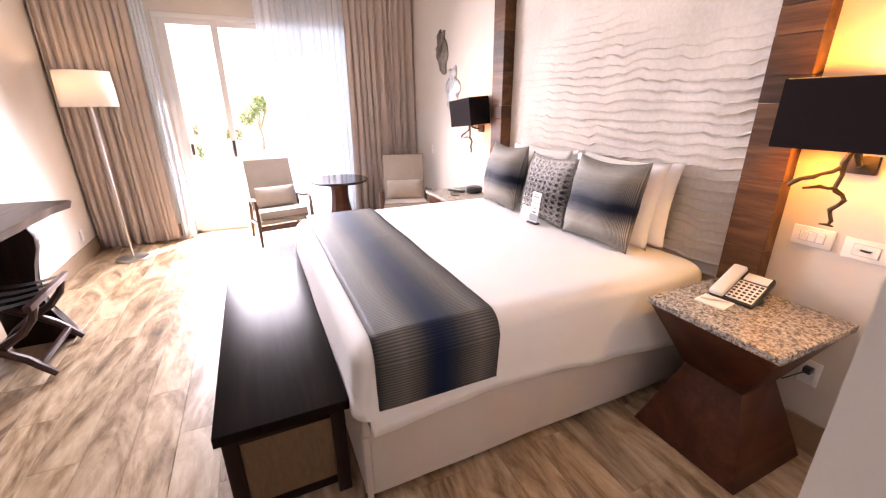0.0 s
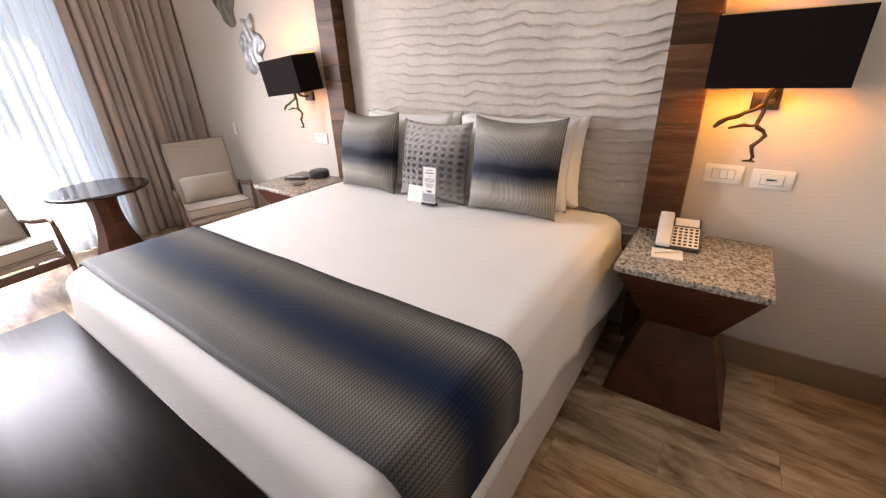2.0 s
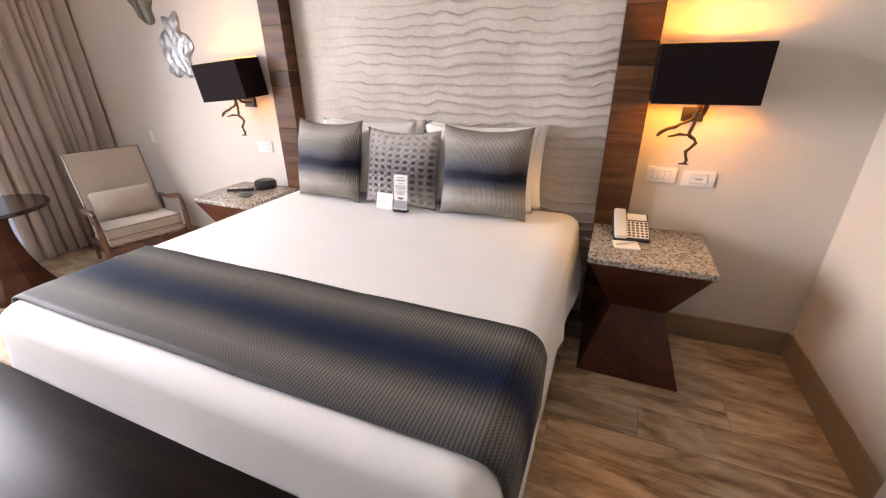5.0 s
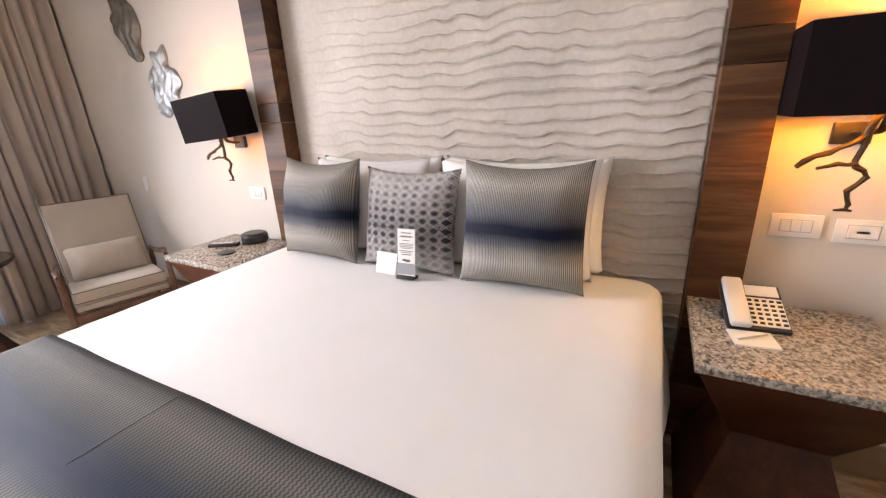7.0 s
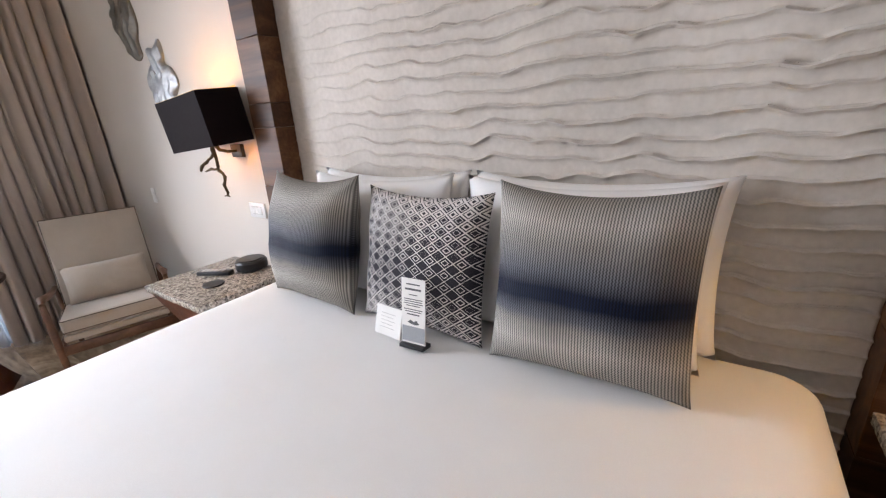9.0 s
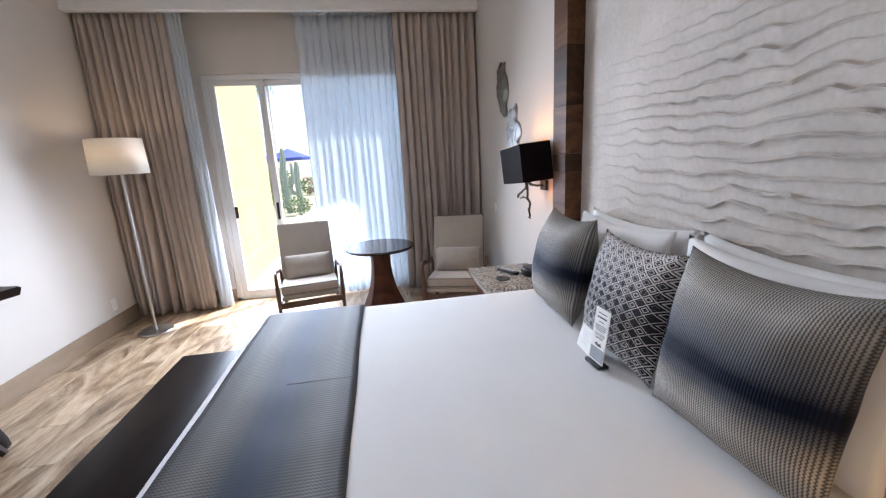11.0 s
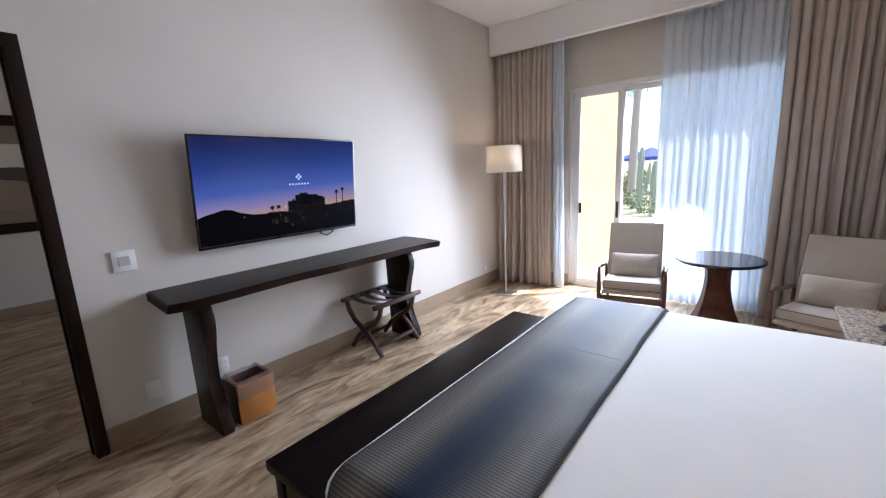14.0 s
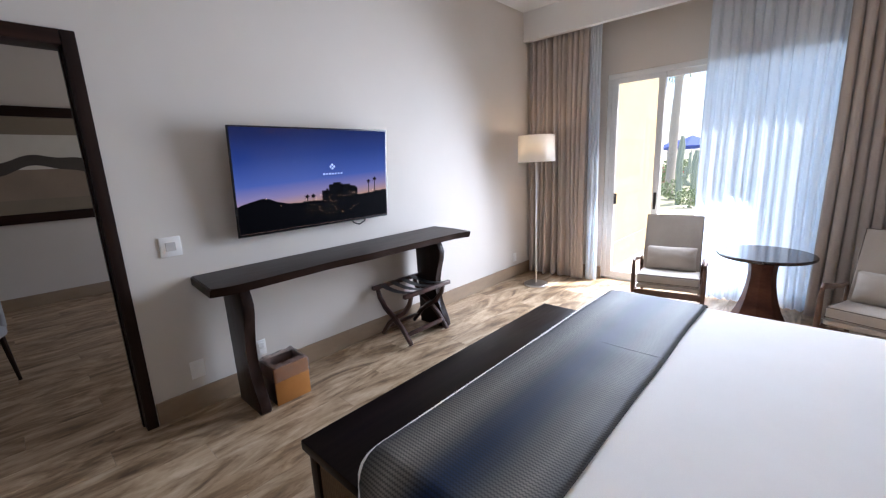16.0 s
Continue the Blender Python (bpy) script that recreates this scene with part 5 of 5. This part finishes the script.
def liner_at(u, v):
    a = 2 * math.pi * u
    c, s = math.cos(a), math.sin(a)
    k = 1 / max(abs(c), abs(s))
    r = 1.05 + 0.03 * noise.noise((c * 3, s * 3, v * 3)) if v < 0.5 else 0.86 + 0.08 * noise.noise((c * 4, s * 4, v * 4)) - 0.1 * (v - 0.5)
    top = 1 - abs(v - 0.5) * 2
    z = (0.175 if v < 0.5 else 0.06) + top * (0.30 - (0.175 if v < 0.5 else 0.06)) + 0.012 * noise.noise((c * 5, s * 5, 2.0))
    return (0.112 * k * c * r, 0.125 * k * s * r, z)


part("liner", sheet(64, 10, liner_at), M["liner"], wbin, "clear plastic liner folded over the rim", angle=180)

# ---- the room beyond the doorway ----
pic = thing("framed_picture", "wide dark-framed landscape picture on the far wall", "picture", pose(FAR_X, 1.0, 1.79))
PW, PHH = 2.6, 0.652
part("backing", box(0.0, 0.02, -PW / 2, PW / 2, -PHH, PHH), M["mat_brown"], pic)
for s in (-1, 1):
    part("frame_rail", box(0, 0.045, -PW / 2 - 0.06, PW / 2 + 0.06, s * PHH - 0.062, s * PHH + 0.062, 0.006), M["espresso"], pic)
    part("frame_stile", box(0, 0.043, s * (PW / 2) - 0.06, s * (PW / 2) + 0.06, -PHH + 0.062, PHH - 0.062, 0.006), M["espresso_z"], pic)
part("printed_sky", box(0.02, 0.022, -PW / 2 + 0.2, PW / 2 - 0.2, -0.05, 0.375), M["cream_art"], pic, "pale printed sky")
part("printed_band", box(0.02, 0.022, -PW / 2 + 0.2, PW / 2 - 0.2, -0.42, -0.05), M["tan_art"], pic, "sand-coloured foreground")


def hill(k):
    return 0.05 + 0.07 * math.sin(k * 0.21 + 1.2) + 0.02 * math.sin(k * 0.7)


y_of = [-PW / 2 + 0.2 + (PW - 0.4) * k / 40 for k in range(41)]
part("printed_hill", prism([(y, hill(k)) for k, y in enumerate(y_of)] + [(y, hill(k) - 0.19 - 0.06 * math.sin(k * 0.16)) for k, y in reversed(list(enumerate(y_of)))], "x", 0.0205, 0.0225), M["dusk_art"], pic, "dark hill line")
gchair = thing("dining_chair", "grey upholstered chair on dark tapered legs", "chair", pose(-2.95, 0.72, 0, 0, 0, 70))
part("seat", box(-0.24, 0.24, -0.24, 0.24, 0.40, 0.49, 0.03, 3), M["grey_cloth"], gchair)
part("backrest", box(-0.24, 0.24, 0.19, 0.26, 0.45, 0.98, 0.03, 3), M["grey_cloth"], gchair)
for sx in (-1, 1):
    for sy in (-1, 1):
        part("leg", tube([(sx * 0.23, sy * 0.23, 0), (sx * 0.20, sy * 0.20, 0.41)], [0.012, 0.022], 8), M["espresso_z"], gchair)

# ---- terrace and garden ----
structure("ground", box(-400, 400, 9.3, 900, -0.40, -0.25), M["grass"], "dry green garden ground that reaches the horizon", "ground")
structure("terrace", box(-3.0, 5.0, WY + 0.16, 9.3, -0.25, -0.02), M["terrace_tile"], "pale tiled terrace floor in sunlight", "terrace")
structure("pavement", box(-30, 30, 9.4, 14.5, -0.26, -0.235), M["terrace_tile"], "pale garden path beyond the terrace", "path")
bm = box(-0.72, -0.52, WY + 0.16, 9.0, -0.02, 3.3)
box(-0.74, -0.50, WY + 0.17, 9.02, -0.02, 0.35, bm=bm)
structure("terrace_wall", bm, M["terrace_yellow"], "yellow rendered wall at the terrace's side", "wall")

def palm(x, y, h, seed, lean=0.3):
    rnd = random.Random(seed)
    t = thing("palm_tree", "tall palm with a rough brown trunk and green fronds", "palm tree", pose(x, y, -0.26), "garden palms")
    n = 14
    pts = [(lean * (k / n) ** 2, 0.1 * math.sin(k * 0.5), h * k / n) for k in range(n + 1)]
    part("trunk", tube(pts, [0.19 - 0.07 * k / n + (0.016 if k % 2 else 0) for k in range(n + 1)], 12), M["bark"], t)
    bm = bmesh.new()
    top = Vector(pts[-1])
    for f in range(22):
        a, el, ln = rnd.uniform(0, 6.28), rnd.uniform(-0.5, 1.0), rnd.uniform(1.5, 2.1)
        spine = []
        for k in range(9):
            s = k / 8
            r = ln * s * math.cos(el * (1 - s) - 0.3 * s)
            spine.append(top + Vector((r * math.cos(a), r * math.sin(a), ln * (math.sin(el) * s - 0.75 * s * s))))
        side = Vector((-math.sin(a), math.cos(a), 0))
        for k in range(1, 9):
            for s in (-1, 1):
                p, q = spine[k - 1], spine[k]
                tip = (p + q) / 2 + side * s * 0.45 * math.sin(math.pi * (k / 9) ** 0.7) + Vector((0, 0, -0.12)) + (q - p) * 0.8
                bm.faces.new([bm.verts.new(c) for c in (p, q, tip)])
    part("crown", bm, M["leaf"], t, "drooping green fronds", smooth=False)


def shrub(x, y, r, seed, flowers=False):
    rnd = random.Random(seed)
    t = thing("shrub", "red-flowering green garden shrub" if flowers else "rounded green garden shrub", "shrub", pose(x, y, -0.26), "garden shrubs")
    part("stem", tube([(0, 0, 0), (0.03, 0.02, r * 0.8)], [0.05, 0.03], 6), M["bark"], t)
    for name, count, mat in (("leaves", 500, M["leaf"]),) + ((("flowers", 70, M["red_flower"]),) if flowers else ()):
        bm = bmesh.new()
        for _ in range(count):
            d = Vector((rnd.gauss(0, 1), rnd.gauss(0, 1), rnd.gauss(0, 1))).normalized() * r * rnd.uniform(0.55, 1.12)
            c = Vector((d.x, d.y, r * 0.9 + d.z * 0.8))
            if c.z < 0.02:
                continue
            u = Vector((rnd.gauss(0, 1), rnd.gauss(0, 1), rnd.gauss(0, 1))).normalized() * r * 0.13
            w = u.cross(Vector((rnd.gauss(0, 1), rnd.gauss(0, 1), rnd.gauss(0, 1)))).normalized() * r * 0.06
            bm.faces.new([bm.verts.new(c + o) for o in (-u, w, u, -w)])
        part(name, bm, mat, t, smooth=False)


for k, (x, y, h) in enumerate(((-3.36, 21.6, 7.5), (-7.5, 38, 9.0), (4.6, 26, 8.2))):
    palm(x, y, h, 40 + k, 0.3 + 0.15 * k)
GREENS = ((-2.7, 19.2, 0.45, False), (-1.5, 16.6, 0.40, False), (-4.0, 24.5, 0.7, True), (-2.6, 26, 0.6, True), (-5.6, 32, 0.9, False), (3.4, 22, 0.8, True), (-0.4, 25, 0.45, True))
for k, (x, y, r, fl_) in enumerate(GREENS):
    shrub(x, y, r, 60 + k, fl_)


def garden_tree(x, y, h, seed):
    """A small broad tree: forked trunk, limbs, and a loose crown of leaf clumps."""
    rnd = random.Random(seed)
    t = thing("garden_tree", "small broad garden tree with a light green crown", "tree", pose(x, y, -0.26))
    part("trunk", tube([(0, 0, 0), (0.03, 0.02, h * 0.2), (-0.02, 0.0, h * 0.42)], [0.07, 0.055, 0.045], 8), M["bark"], t)
    tips = []
    for k in range(9):
        a, rad = k * 0.7 + rnd.uniform(-0.2, 0.2), rnd.uniform(0.25, 0.62)
        tip = Vector((rad * math.cos(a), rad * math.sin(a), h * rnd.uniform(0.55, 0.98)))
        part("limb", tube([(-0.02, 0.0, h * 0.38), Vector((-0.02, 0.0, h * 0.42)).lerp(tip, 0.5) + Vector((0, 0, 0.05)), tip], [0.035, 0.022, 0.008], 6), M["bark"], t)
        tips.append(tip)
    bm = bmesh.new()
    for tip in tips:
        for _ in range(150):
            c = tip + Vector((rnd.gauss(0, 1), rnd.gauss(0, 1), rnd.gauss(0, 0.8))) * 0.17
            u = Vector((rnd.gauss(0, 1), rnd.gauss(0, 1), rnd.gauss(0, 1))).normalized() * 0.06
            w = u.cross(Vector((rnd.gauss(0, 1), rnd.gauss(0, 1), rnd.gauss(0, 1)))).normalized() * 0.03
            bm.faces.new([bm.verts.new(c + o) for o in (-u, w, u, -w)])
    part("crown", bm, M["leaf_light"], t, "loose light green leaves", smooth=False)


garden_tree(0.85, 20.0, 2.1, 91)


def cactus(x, y, h, seed):
    """A ribbed column cactus with an upturned arm."""
    rnd = random.Random(seed)
    t = thing("column_cactus", "tall ribbed grey-green column cactus", "cactus", pose(x, y, -0.26), "column cacti")

    def ribbed(points, rad):
        bm = tube(points, [rad * (0.75 if k == 0 else 0.45 if k == len(points) - 1 else 1.0) for k in range(len(points))], 16)
        for k, v in enumerate(bm.verts):
            ring = points[k // 16]
            v.co = Vector(ring) + (v.co - Vector(ring)) * (1.0 if k % 2 else 0.78)
        return bm

    part("stem", ribbed([(0.02 * math.sin(k), 0.02 * math.cos(2 * k), h * k / 8) for k in range(9)], 0.11), M["cactus"], t)
    side, z0 = rnd.choice((-1, 1)), h * rnd.uniform(0.3, 0.45)
    part("arm", ribbed([(0.05 * side, 0, z0), (0.2 * side, 0, z0 + 0.03), (0.28 * side, 0, z0 + 0.15), (0.29 * side, 0, z0 + h * 0.35)], 0.08), M["cactus"], t)


cactus(-2.04, 17.4, 2.4, 5)
cactus(-1.72, 18.1, 1.9, 8)


def parasol(x, y):
    t = thing("garden_parasol", "open blue canvas parasol on a pale pole", "parasol", pose(x, y, -0.26), "garden parasols")
    part("pole", tube([(0, 0, 0), (0, 0, 2.5)], 0.025, 8), M["alu"], t)
    part("base_plate", lathe([(0.28, 0), (0.28, 0.06), (0.04, 0.09)], 20), M["grey_plastic"], t)
    bm = bmesh.new()
    tip = bm.verts.new((0, 0, 2.75))
    ring = [bm.verts.new((1.35 * math.cos(k * math.pi / 4), 1.35 * math.sin(k * math.pi / 4), 2.18)) for k in range(8)]
    hem = [bm.verts.new((1.36 * math.cos(k * math.pi / 4), 1.36 * math.sin(k * math.pi / 4), 2.03)) for k in range(8)]
    for k in range(8):
        bm.faces.new((tip, ring[k], ring[(k + 1) % 8]))
        bm.faces.new((ring[k], hem[k], hem[(k + 1) % 8], ring[(k + 1) % 8]))
    part("canopy", bm, M["blue_canvas"], t, "blue canvas canopy", smooth=False)


parasol(-3.9, 28.0)
parasol(-6.1, 34.0)

# ---- floor planks ----
PL_W, PL_L, GAP = 0.198, 1.20, 0.0022
shared = {}


def plank_piece(x0, x1, y0, y1):
    w, d = round(x1 - x0, 3), round(y1 - y0, 3)
    if (w, d) not in shared:
        bm = bmesh.new()
        e = 0.0006
        lo = [bm.verts.new((sx * w / 2, sy * d / 2, -0.008)) for sx, sy in ((-1, -1), (1, -1), (1, 1), (-1, 1))]
        mi = [bm.verts.new((sx * w / 2, sy * d / 2, -e)) for sx, sy in ((-1, -1), (1, -1), (1, 1), (-1, 1))]
        hi = [bm.verts.new((sx * (w / 2 - e), sy * (d / 2 - e), 0)) for sx, sy in ((-1, -1), (1, -1), (1, 1), (-1, 1))]
        for a, b in ((lo, mi), (mi, hi)):
            for k in range(4):
                bm.faces.new((a[k], a[(k + 1) % 4], b[(k + 1) % 4], b[k]))
        bm.faces.new(hi)
        bmesh.ops.recalc_face_normals(bm, faces=bm.faces)
        me = bpy.data.meshes.new("plank")
        bm.to_mesh(me)
        bm.free()
        me.materials.append(M["plank"])
        shared[w, d] = me
    ob = new("plank", shared[w, d])
    ob.location = ((x0 + x1) / 2, (y0 + y1) / 2, 0)
    ob.parent = floor


def lay(x0, x1, y0, y1):
    col, x = 0, x0
    while x < x1 - 0.01:
        xe = min(x1, x + PL_W)
        y = y0 - (0.4 * (col % 3))
        while y < y1 - 0.01:
            a, b = max(y0, y), min(y1, y + PL_L)
            if b - a > 0.03:
                plank_piece(x + GAP / 2, xe - GAP / 2, a + GAP / 2, b - GAP / 2)
            y += PL_L
        x, col = xe, col + 1


lay(TX - 0.15, WX, YS, WY + 0.02)
lay(TX, HALL_X, -1.2, YS)
lay(FAR_X, TX - 0.15, -1.0, 2.6)
